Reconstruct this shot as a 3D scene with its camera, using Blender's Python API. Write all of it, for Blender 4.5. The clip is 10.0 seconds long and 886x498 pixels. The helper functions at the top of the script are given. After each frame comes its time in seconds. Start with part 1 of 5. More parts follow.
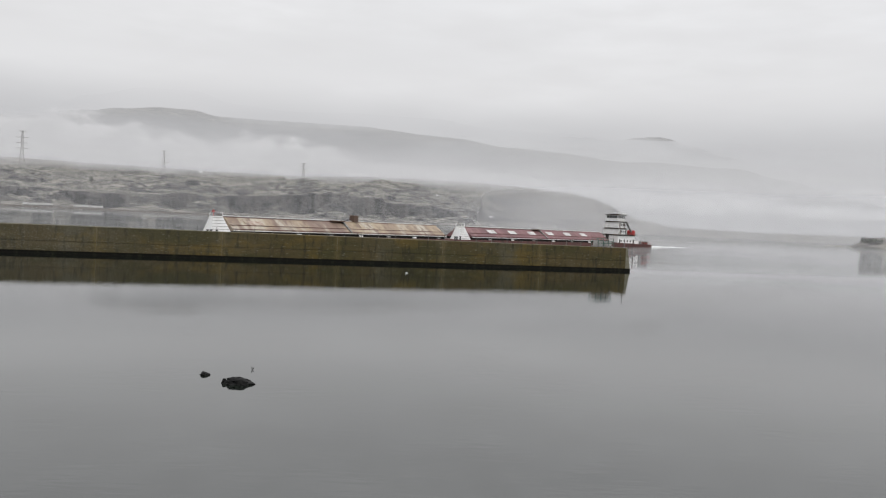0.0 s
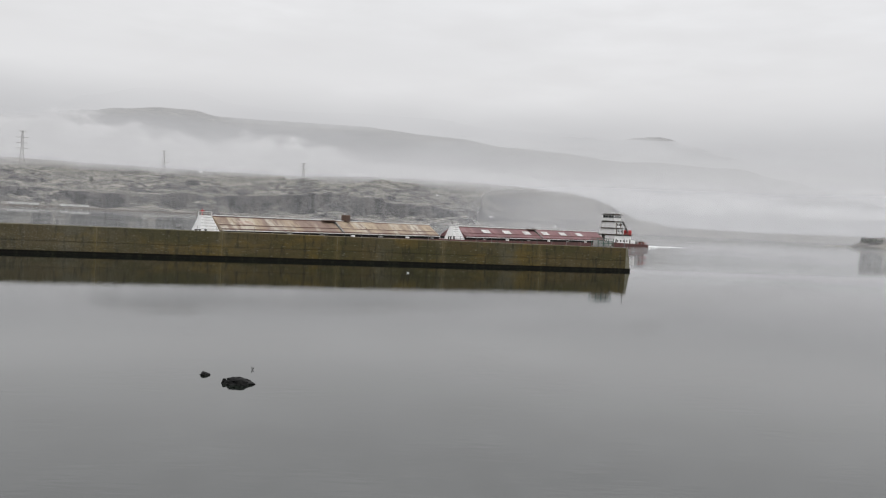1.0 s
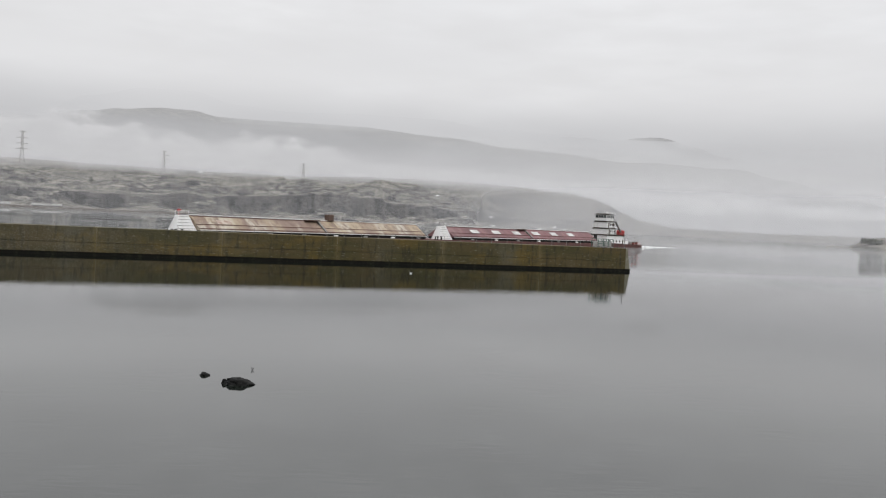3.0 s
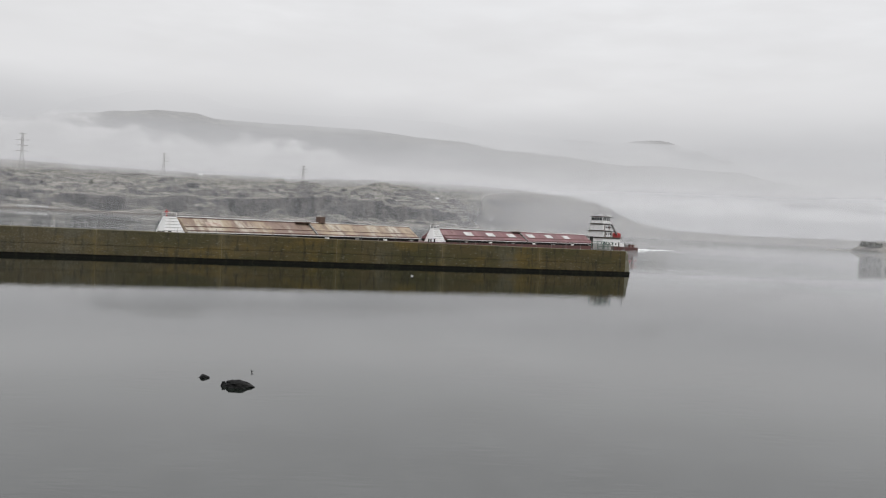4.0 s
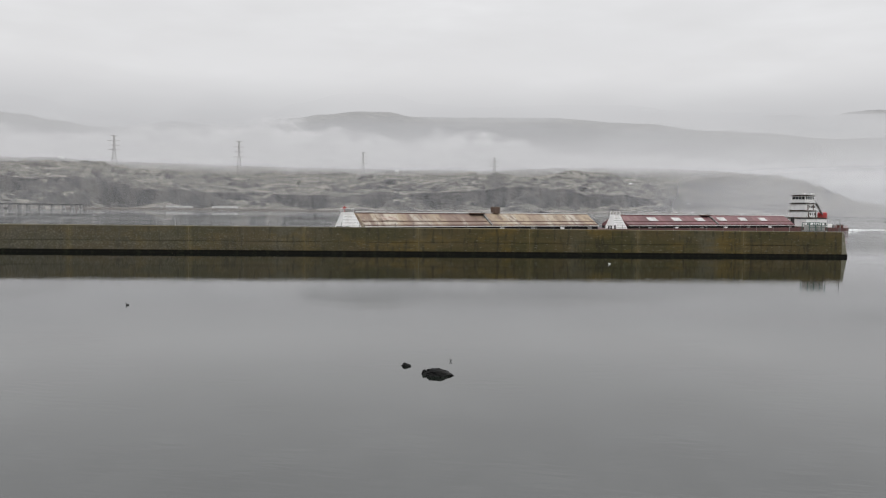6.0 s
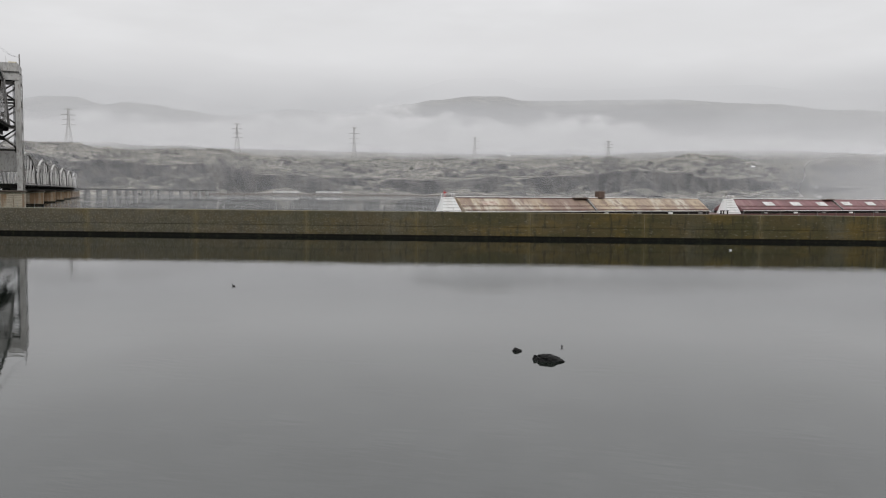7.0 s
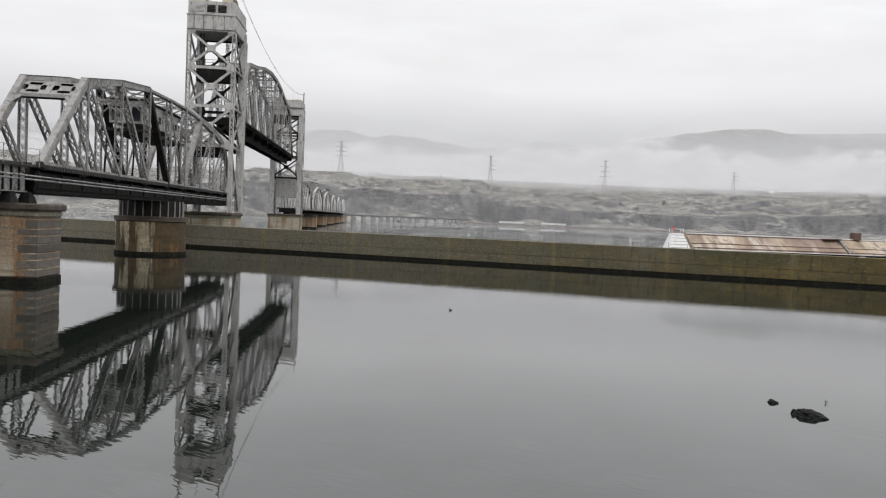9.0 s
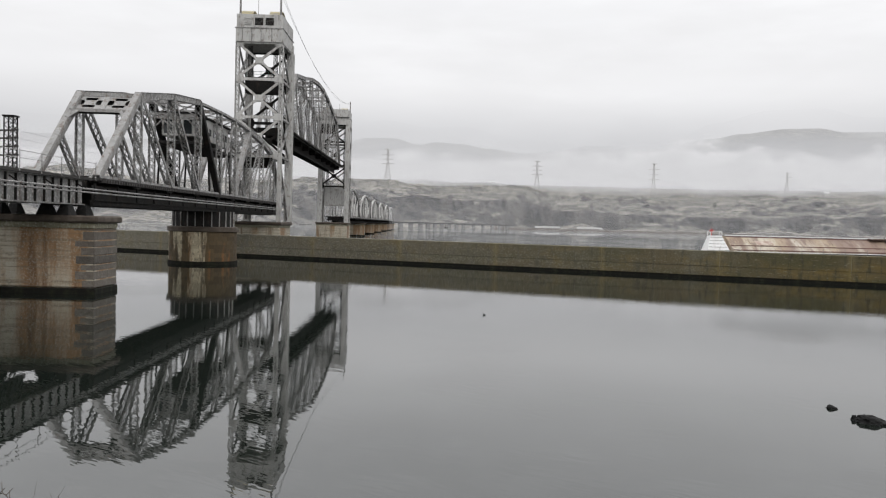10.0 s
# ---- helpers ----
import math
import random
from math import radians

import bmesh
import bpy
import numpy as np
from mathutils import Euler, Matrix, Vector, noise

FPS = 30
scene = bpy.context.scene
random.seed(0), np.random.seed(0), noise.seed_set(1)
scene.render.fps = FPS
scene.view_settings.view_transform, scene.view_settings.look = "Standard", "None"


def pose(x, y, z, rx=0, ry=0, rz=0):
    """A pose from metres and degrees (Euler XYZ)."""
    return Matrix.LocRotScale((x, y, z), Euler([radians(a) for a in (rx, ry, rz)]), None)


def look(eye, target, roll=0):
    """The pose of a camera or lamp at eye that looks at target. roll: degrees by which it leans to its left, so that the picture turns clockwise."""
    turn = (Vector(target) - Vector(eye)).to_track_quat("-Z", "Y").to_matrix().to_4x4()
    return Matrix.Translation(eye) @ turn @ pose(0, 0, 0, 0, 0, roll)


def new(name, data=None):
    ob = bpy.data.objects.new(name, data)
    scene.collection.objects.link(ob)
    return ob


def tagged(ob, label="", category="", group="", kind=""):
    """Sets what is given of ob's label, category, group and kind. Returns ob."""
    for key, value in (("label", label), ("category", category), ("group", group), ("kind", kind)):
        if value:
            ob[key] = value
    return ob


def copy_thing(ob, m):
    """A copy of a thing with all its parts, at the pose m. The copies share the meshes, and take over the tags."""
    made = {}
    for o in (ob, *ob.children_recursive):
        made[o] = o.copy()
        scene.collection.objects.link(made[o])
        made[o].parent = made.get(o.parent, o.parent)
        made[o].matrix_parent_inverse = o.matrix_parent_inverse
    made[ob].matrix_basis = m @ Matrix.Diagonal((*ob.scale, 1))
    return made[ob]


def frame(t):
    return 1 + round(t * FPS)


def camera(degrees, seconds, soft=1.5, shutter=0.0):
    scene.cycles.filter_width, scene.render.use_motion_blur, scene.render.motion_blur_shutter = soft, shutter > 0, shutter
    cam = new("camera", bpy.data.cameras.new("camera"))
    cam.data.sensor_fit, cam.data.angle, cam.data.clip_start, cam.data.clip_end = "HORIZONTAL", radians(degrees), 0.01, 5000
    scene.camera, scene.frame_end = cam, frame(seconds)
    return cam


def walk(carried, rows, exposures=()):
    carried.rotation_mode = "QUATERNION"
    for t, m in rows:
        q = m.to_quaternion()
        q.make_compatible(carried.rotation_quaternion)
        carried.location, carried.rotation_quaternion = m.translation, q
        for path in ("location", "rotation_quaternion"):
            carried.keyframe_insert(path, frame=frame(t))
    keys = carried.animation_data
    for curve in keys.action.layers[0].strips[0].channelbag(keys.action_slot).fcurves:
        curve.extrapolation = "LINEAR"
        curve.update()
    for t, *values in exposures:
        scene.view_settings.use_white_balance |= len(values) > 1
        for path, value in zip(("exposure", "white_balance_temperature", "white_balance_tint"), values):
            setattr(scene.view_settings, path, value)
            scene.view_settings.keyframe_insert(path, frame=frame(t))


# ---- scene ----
# camera: held by hand on the shore, it only turns
EYE = (0.0, 0.0, 6.2)
cam = camera(56.58, 10.0, soft=1.15)
TURNS = (
    (0, -0.0, -1.855, -2.727),
    (2.7, -0.0, -1.855, -2.727),
    (4, -0.018, -1.643, -2.806),
    (4.5, 0.293, -1.723, -2.251),
    (5, 3.839, -2.226, -1.082),
    (5.5, 7.92, -2.617, -0.657),
    (6, 13.276, -2.781, -0.677),
    (6.2, 14.855, -3.182, -1.109),
    (7.3, 24.152, -4.08, -1.212),
    (7.5, 26.582, -4.032, -2.259),
    (8, 30.883, -2.988, -2.02),
    (8.5, 33.855, -2.93, -2.244),
    (9, 38.151, -2.093, -2.353),
    (9.5, 39.701, -1.692, -1.8),
    (10, 41.416, -1.763, -1.5),
)
walk(cam, [(t, pose(*EYE, 90 + tilt, lean, turn)) for t, turn, tilt, lean in TURNS],
     exposures=((0.0, 0.0), (6.2, -0.04), (7.5, -0.06), (8.5, 0.17), (10.0, 0.22)))

# ---- light: a bright overcast sky ----
world = bpy.data.worlds.new("overcast_sky")
scene.world = world
world.use_nodes = True
wn, wl = world.node_tree.nodes, world.node_tree.links
wn.clear()
w_out = wn.new("ShaderNodeOutputWorld")
w_bg = wn.new("ShaderNodeBackground")
w_sky = wn.new("ShaderNodeTexSky")
w_sky.sky_type, w_sky.sun_disc = "NISHITA", False
w_sky.sun_elevation, w_sky.sun_rotation = radians(38), radians(60)
w_dim = wn.new("ShaderNodeVectorMath")
w_dim.operation = "SCALE"
w_dim.inputs["Scale"].default_value = 0.08
w_tc = wn.new("ShaderNodeTexCoord")
w_map = wn.new("ShaderNodeMapping")
w_map.inputs["Scale"].default_value = (1.0, 1.0, 4.0)
w_map.inputs["Rotation"].default_value = (0, 0, radians(20))
w_noise = wn.new("ShaderNodeTexNoise")
w_noise.inputs["Scale"].default_value = 1.9
w_noise.inputs["Detail"].default_value = 3.5
w_noise.inputs["Roughness"].default_value = 0.52
w_ramp = wn.new("ShaderNodeValToRGB")
w_ramp.color_ramp.elements[0].position, w_ramp.color_ramp.elements[1].position = 0.32, 0.68
w_ramp.color_ramp.elements[0].color = (0.697, 0.697, 0.708, 1)
w_ramp.color_ramp.elements[1].color = (0.832, 0.831, 0.84, 1)
w_mix = wn.new("ShaderNodeMixRGB")
w_mix.inputs["Fac"].default_value = 0.95
wl.new(w_tc.outputs["Generated"], w_map.inputs["Vector"])
wl.new(w_map.outputs["Vector"], w_noise.inputs["Vector"])
wl.new(w_noise.outputs["Fac"], w_ramp.inputs["Fac"])
wl.new(w_sky.outputs["Color"], w_dim.inputs[0])
wl.new(w_dim.outputs["Vector"], w_mix.inputs["Color1"])
wl.new(w_ramp.outputs["Color"], w_mix.inputs["Color2"])
# an overcast sky is brightest overhead
w_sep = wn.new("ShaderNodeSeparateXYZ")
w_up = wn.new("ShaderNodeMapRange")
w_up.inputs["From Min"].default_value, w_up.inputs["From Max"].default_value = 0.18, 0.9
w_up.inputs["To Min"].default_value, w_up.inputs["To Max"].default_value = 1.0, 1.75
w_zen = wn.new("ShaderNodeVectorMath")
w_zen.operation = "SCALE"
wl.new(w_tc.outputs["Generated"], w_sep.inputs[0])
wl.new(w_sep.outputs["Z"], w_up.inputs["Value"])
wl.new(w_mix.outputs["Color"], w_zen.inputs[0])
wl.new(w_up.outputs["Result"], w_zen.inputs["Scale"])
wl.new(w_zen.outputs["Vector"], w_bg.inputs["Color"])
wl.new(w_bg.outputs["Background"], w_out.inputs["Surface"])
w_bg.inputs["Strength"].default_value = 1.08

sun = new("sun", bpy.data.lights.new("sun", "SUN"))
sun.data.energy, sun.data.angle, sun.data.color = 0.6, radians(25), (1.0, 0.98, 0.95)
sun.matrix_world = look((300, -170, 270), (0, 0, 0))


# ---- materials ----
def shader(name, base, rough=0.7, metal=0.0, layers=(), bump=0.0, bump_scale=8.0, stretch=(1, 1, 1), bump_detail=6.0, piece=0.0, placed=False):
    """A surface with grain: layers of (noise scale, stretch, low, high, colour, strength) over the base colour."""
    mat = bpy.data.materials.new(name)
    mat.use_nodes = True
    nt = mat.node_tree
    bsdf = nt.nodes["Principled BSDF"]
    bsdf.inputs["Roughness"].default_value, bsdf.inputs["Metallic"].default_value = rough, metal
    tc = nt.nodes.new("ShaderNodeTexCoord")
    where = nt.nodes.new("ShaderNodeNewGeometry").outputs["Position"] if placed else tc.outputs["Object"]
    src = nt.nodes.new("ShaderNodeRGB")
    src.outputs[0].default_value = (*base, 1)
    col = src.outputs[0]
    for scale, st, low, high, colour, strength in layers:
        mp = nt.nodes.new("ShaderNodeMapping")
        mp.inputs["Scale"].default_value = st
        nz = nt.nodes.new("ShaderNodeTexNoise")
        nz.inputs["Scale"].default_value, nz.inputs["Detail"].default_value, nz.inputs["Roughness"].default_value = scale, 6, 0.6
        rg = nt.nodes.new("ShaderNodeMapRange")
        rg.inputs["From Min"].default_value, rg.inputs["From Max"].default_value = low, high
        rg.inputs["To Max"].default_value = strength
        mx = nt.nodes.new("ShaderNodeMixRGB")
        mx.inputs["Color2"].default_value = (*colour, 1)
        nt.links.new(where, mp.inputs["Vector"])
        nt.links.new(mp.outputs["Vector"], nz.inputs["Vector"])
        nt.links.new(nz.outputs["Fac"], rg.inputs["Value"])
        nt.links.new(rg.outputs["Result"], mx.inputs["Fac"])
        nt.links.new(col, mx.inputs["Color1"])
        col = mx.outputs["Color"]
    if piece:
        oi = nt.nodes.new("ShaderNodeObjectInfo")
        pr = nt.nodes.new("ShaderNodeMapRange")
        pr.inputs["To Min"].default_value, pr.inputs["To Max"].default_value = 1 - piece, 1 + piece
        hs = nt.nodes.new("ShaderNodeHueSaturation")
        nt.links.new(oi.outputs["Random"], pr.inputs["Value"])
        nt.links.new(pr.outputs["Result"], hs.inputs["Value"])
        nt.links.new(col, hs.inputs["Color"])
        col = hs.outputs["Color"]
    nt.links.new(col, bsdf.inputs["Base Color"])
    if bump:
        mp = nt.nodes.new("ShaderNodeMapping")
        mp.inputs["Scale"].default_value = stretch
        nz = nt.nodes.new("ShaderNodeTexNoise")
        nz.inputs["Scale"].default_value, nz.inputs["Detail"].default_value = bump_scale, bump_detail
        bp = nt.nodes.new("ShaderNodeBump")
        bp.inputs["Strength"].default_value, bp.inputs["Distance"].default_value = 1.0, bump
        nt.links.new(where, mp.inputs["Vector"])
        nt.links.new(mp.outputs["Vector"], nz.inputs["Vector"])
        nt.links.new(nz.outputs["Fac"], bp.inputs["Height"])
        nt.links.new(bp.outputs["Normal"], bsdf.inputs["Normal"])
    return mat


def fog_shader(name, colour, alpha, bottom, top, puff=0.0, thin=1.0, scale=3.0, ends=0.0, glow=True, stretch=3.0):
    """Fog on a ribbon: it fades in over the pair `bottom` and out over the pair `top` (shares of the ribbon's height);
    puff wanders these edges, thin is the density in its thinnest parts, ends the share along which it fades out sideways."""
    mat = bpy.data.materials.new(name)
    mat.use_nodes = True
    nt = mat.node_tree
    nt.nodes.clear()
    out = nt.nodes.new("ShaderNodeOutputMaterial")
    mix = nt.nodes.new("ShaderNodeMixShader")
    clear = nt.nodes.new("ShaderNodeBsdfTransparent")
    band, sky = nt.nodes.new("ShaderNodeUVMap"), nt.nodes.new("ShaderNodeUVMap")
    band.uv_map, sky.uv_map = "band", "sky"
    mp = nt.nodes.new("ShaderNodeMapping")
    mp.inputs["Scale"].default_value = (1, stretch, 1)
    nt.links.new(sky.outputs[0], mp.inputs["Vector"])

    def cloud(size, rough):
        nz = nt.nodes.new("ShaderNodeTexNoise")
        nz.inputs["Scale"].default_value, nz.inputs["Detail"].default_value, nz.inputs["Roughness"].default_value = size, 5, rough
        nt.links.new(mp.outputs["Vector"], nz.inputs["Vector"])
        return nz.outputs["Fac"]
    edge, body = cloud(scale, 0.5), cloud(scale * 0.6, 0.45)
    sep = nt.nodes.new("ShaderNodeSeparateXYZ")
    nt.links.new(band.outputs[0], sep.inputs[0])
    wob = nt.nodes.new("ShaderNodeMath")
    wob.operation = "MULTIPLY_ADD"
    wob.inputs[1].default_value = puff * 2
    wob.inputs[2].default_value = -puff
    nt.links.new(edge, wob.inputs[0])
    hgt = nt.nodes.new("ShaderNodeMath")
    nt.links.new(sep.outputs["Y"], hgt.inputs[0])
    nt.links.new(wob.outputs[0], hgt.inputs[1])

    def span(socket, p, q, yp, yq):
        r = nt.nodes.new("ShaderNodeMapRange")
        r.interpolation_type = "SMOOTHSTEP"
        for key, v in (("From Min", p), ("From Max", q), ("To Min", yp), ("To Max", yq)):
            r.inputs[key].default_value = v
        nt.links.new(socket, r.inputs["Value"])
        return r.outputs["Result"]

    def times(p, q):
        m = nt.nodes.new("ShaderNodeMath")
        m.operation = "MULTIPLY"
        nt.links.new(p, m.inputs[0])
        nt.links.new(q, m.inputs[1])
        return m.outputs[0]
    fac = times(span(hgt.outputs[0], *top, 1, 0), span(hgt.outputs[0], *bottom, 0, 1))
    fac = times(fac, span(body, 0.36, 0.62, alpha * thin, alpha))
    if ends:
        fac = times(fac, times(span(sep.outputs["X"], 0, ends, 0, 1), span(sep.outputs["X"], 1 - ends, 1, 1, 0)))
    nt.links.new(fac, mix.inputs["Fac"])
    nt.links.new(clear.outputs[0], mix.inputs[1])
    # with glow the fog's brightness is a fixed emission, not skylight
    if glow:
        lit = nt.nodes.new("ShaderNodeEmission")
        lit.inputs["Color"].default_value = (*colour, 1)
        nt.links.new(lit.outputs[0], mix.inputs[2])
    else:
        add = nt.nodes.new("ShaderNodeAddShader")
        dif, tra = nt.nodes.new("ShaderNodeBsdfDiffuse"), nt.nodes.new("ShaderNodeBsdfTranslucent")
        for node, z, slot in ((dif, 1, 0), (tra, -1, 1)):
            node.inputs["Color"].default_value = (*colour, 1)
            n = nt.nodes.new("ShaderNodeCombineXYZ")
            n.inputs["Z"].default_value = z
            nt.links.new(n.outputs[0], node.inputs["Normal"])
            nt.links.new(node.outputs[0], add.inputs[slot])
        nt.links.new(add.outputs[0], mix.inputs[2])
    nt.links.new(mix.outputs[0], out.inputs["Surface"])
    return mat


M_STEEL = shader("weathered_grey_steel", (0.21, 0.208, 0.203), 0.62, 0.0, (
    (0.5, (1, 1, 0.4), 0.45, 0.7, (0.05, 0.048, 0.045), 0.85), (2.2, (1, 1, 0.5), 0.52, 0.62, (0.075, 0.05, 0.036), 0.8),
    (5.0, (1, 1, 1), 0.5, 0.62, (0.48, 0.475, 0.46), 0.7)), 0.01, 14)
# near-black steel; under decks and at the tower's rear it holds painted shade
M_DARKSTEEL = shader("dark_steel_and_shade", (0.013, 0.0125, 0.012), 0.75, 0.0, (
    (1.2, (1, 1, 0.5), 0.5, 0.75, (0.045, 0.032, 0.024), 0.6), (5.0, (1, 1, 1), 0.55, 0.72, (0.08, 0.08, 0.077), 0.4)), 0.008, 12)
# pale paint; on the far spans and pylons its paleness stands for haze
M_PALESTEEL = shader("pale_painted_or_hazed_steel", (0.41, 0.405, 0.39), 0.6, 0.0, (
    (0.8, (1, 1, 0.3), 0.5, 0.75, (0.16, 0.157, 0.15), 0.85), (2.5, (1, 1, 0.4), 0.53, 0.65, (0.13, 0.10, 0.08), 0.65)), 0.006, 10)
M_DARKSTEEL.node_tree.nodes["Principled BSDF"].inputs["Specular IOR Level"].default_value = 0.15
M_GREYSTEEL = shader("flat_grey_steel", (0.25, 0.247, 0.24), 0.6, 0.0, (
    (0.6, (1, 1, 0.4), 0.46, 0.7, (0.12, 0.115, 0.11), 0.8), (2.4, (1, 1, 0.4), 0.53, 0.64, (0.10, 0.062, 0.042), 0.7),
    (6.0, (1, 1, 1), 0.54, 0.64, (0.42, 0.415, 0.40), 0.5)), 0.008, 12)
M_CONCRETE = shader("mossy_old_concrete", (0.080, 0.060, 0.022), 0.92, 0, (
    (0.20, (0.4, 1, 2.2), 0.42, 0.58, (0.050, 0.046, 0.014), 0.8), (0.12, (1, 1, 0.5), 0.52, 0.66, (0.105, 0.098, 0.068), 0.6),
    (0.30, (0.5, 1, 1.2), 0.52, 0.64, (0.125, 0.085, 0.016), 0.65), (1.6, (1, 1, 0.22), 0.52, 0.64, (0.026, 0.023, 0.011), 0.7),
    (1.1, (0.25, 1, 3.5), 0.56, 0.66, (0.036, 0.032, 0.016), 0.6), (2.4, (0.6, 1, 1.8), 0.58, 0.66, (0.21, 0.195, 0.14), 0.45)), 0.08, 3.0)
M_CONC2 = shader("chalky_old_concrete", (0.17, 0.16, 0.11), 0.9, 0, (
    (0.9, (1, 1, 0.4), 0.45, 0.65, (0.09, 0.085, 0.05), 0.7), (5.0, (1, 1, 1), 0.5, 0.68, (0.33, 0.32, 0.28), 0.75)), 0.06, 2.5)
M_WET = shader("wet_dark_concrete", (0.008, 0.0075, 0.006), 0.9, 0, ((1.5, (1, 1, 1), 0.5, 0.7, (0.03, 0.032, 0.018), 0.7),), 0.03, 4)
M_WET.node_tree.nodes["Principled BSDF"].inputs["Specular IOR Level"].default_value = 0.15
M_PIER = shader("rust_stained_pier_concrete", (0.36, 0.325, 0.255), 0.88, 0, (
    (0.28, (1, 1, 0.12), 0.50, 0.60, (0.22, 0.115, 0.045), 0.9), (1.1, (1, 1, 0.10), 0.54, 0.66, (0.11, 0.062, 0.03), 0.8),
    (1.0, (0.2, 0.2, 6), 0.49, 0.60, (0.15, 0.115, 0.075), 0.7), (2.6, (0.8, 0.8, 1.2), 0.54, 0.66, (0.14, 0.12, 0.09), 0.5),
    (6.0, (1, 1, 1), 0.5, 0.7, (0.44, 0.42, 0.36), 0.4)), 0.05, 4)
M_MASON = shader("seep_streaked_masonry", (0.075, 0.052, 0.025), 0.9, 0, (
    (0.42, (1, 1, 0.10), 0.475, 0.53, (0.46, 0.40, 0.28), 0.88), (0.9, (1, 1, 0.1), 0.53, 0.61, (0.03, 0.022, 0.012), 0.9),
    (0.7, (1, 1, 0.15), 0.54, 0.66, (0.20, 0.085, 0.025), 0.8), (3.5, (1, 1, 0.7), 0.5, 0.66, (0.05, 0.042, 0.028), 0.6)), 0.08, 3.5, piece=0.22, placed=True)
M_STONE = shader("rough_basalt_block", (0.095, 0.082, 0.068), 0.9, 0, (
    (1.5, (1, 1, 1), 0.45, 0.7, (0.15, 0.14, 0.12), 0.7), (8.0, (1, 1, 1), 0.5, 0.7, (0.05, 0.048, 0.045), 0.6)), 0.06, 5, piece=0.35)
M_CAP = shader("dark_stained_capstone", (0.055, 0.042, 0.032), 0.9, 0, ((1.2, (1, 1, 1), 0.45, 0.7, (0.12, 0.10, 0.08), 0.6),), 0.03, 5)
M_TIMBER = shader("creosoted_timber", (0.022, 0.02, 0.019), 0.85, 0, ((4, (1, 6, 6), 0.45, 0.7, (0.075, 0.07, 0.065), 0.6),), 0.01, 10)
M_ROCK = shader("wet_black_rock", (0.006, 0.006, 0.006), 0.75, 0, ((3, (1, 1, 1), 0.5, 0.7, (0.022, 0.022, 0.02), 0.7),), 0.05, 9)
M_ROCK.node_tree.nodes["Principled BSDF"].inputs["Specular IOR Level"].default_value = 0.2
M_WHITE = shader("scuffed_white_paint", (0.82, 0.82, 0.81), 0.45, 0, (
    (0.9, (1, 1, 0.3), 0.5, 0.72, (0.6, 0.58, 0.55), 0.6), (3.0, (1, 1, 0.2), 0.64, 0.76, (0.3, 0.2, 0.13), 0.5)), 0.004, 8)
M_TAN = shader("sun_bleached_tan_cover", (0.37, 0.295, 0.205), 0.6, 0, (
    (0.055, (1, 0.4, 0.4), 0.48, 0.58, (0.165, 0.105, 0.092), 0.75), (0.2, (1, 0.25, 0.25), 0.5, 0.6, (0.50, 0.46, 0.38), 0.8),
    (0.5, (1, 0.5, 0.15), 0.52, 0.62, (0.13, 0.075, 0.06), 0.7), (1.6, (1, 0.6, 0.2), 0.54, 0.66, (0.22, 0.15, 0.10), 0.7)), 0.01, 3, placed=False)
M_MAROON = shader("faded_maroon_cover", (0.19, 0.085, 0.09), 0.6, 0, (
    (0.15, (1, 0.4, 0.4), 0.48, 0.62, (0.12, 0.058, 0.06), 0.7), (0.5, (1, 0.5, 0.15), 0.52, 0.64, (0.27, 0.17, 0.16), 0.6),
    (1.6, (1, 0.6, 0.2), 0.55, 0.68, (0.10, 0.05, 0.05), 0.6)), 0.01, 3)
M_PATCH = shader("faded_pale_patch", (0.50, 0.43, 0.36), 0.7, 0, ((0.8, (1, 1, 1), 0.42, 0.6, (0.26, 0.16, 0.13), 0.8),), 0.01, 4)
M_WAGON = shader("dull_white_wagon_paint", (0.62, 0.62, 0.61), 0.6, 0, ((0.5, (1, 1, 0.3), 0.45, 0.65, (0.33, 0.32, 0.30), 0.7),), 0.004, 5)
M_HULL = shader("rusty_barge_hull", (0.12, 0.045, 0.04), 0.65, 0, ((0.6, (1, 1, 0.4), 0.45, 0.7, (0.05, 0.035, 0.03), 0.8),), 0.01, 4)
M_BROWN = shader("brown_painted_steel", (0.09, 0.055, 0.04), 0.6, 0, ((1, (1, 1, 0.4), 0.5, 0.7, (0.15, 0.09, 0.06), 0.6),), 0.004, 6)
M_RED = shader("red_paint", (0.42, 0.03, 0.03), 0.45, 0, ((1, (1, 1, 0.4), 0.5, 0.7, (0.25, 0.04, 0.035), 0.6),), 0.003, 6)
M_TEAL = shader("green_painted_rail", (0.05, 0.12, 0.095), 0.5, 0, ((1, (1, 1, 1), 0.5, 0.7, (0.10, 0.14, 0.12), 0.6),), 0.003, 6)
M_GLASS = shader("dark_window_glass", (0.015, 0.018, 0.02), 0.08)
M_YELLOW = shader("lichen_yellow_cover", (0.38, 0.33, 0.20), 0.7, 0, ((1.2, (1, 1, 1), 0.45, 0.65, (0.30, 0.29, 0.26), 0.8),), 0.01, 6)
M_WIRE = shader("galvanised_wire", (0.30, 0.30, 0.30), 0.5, 0.5)
M_FOAM = shader("churned_foam", (0.75, 0.77, 0.77), 0.9, 0, ((3, (1, 1, 1), 0.5, 0.65, (0.4, 0.43, 0.43), 0.7),), 0.05, 6)
M_FEATHER = shader("dark_plumage", (0.03, 0.03, 0.032), 0.7, 0, ((20, (1, 1, 1), 0.5, 0.6, (0.10, 0.09, 0.08), 0.6),))
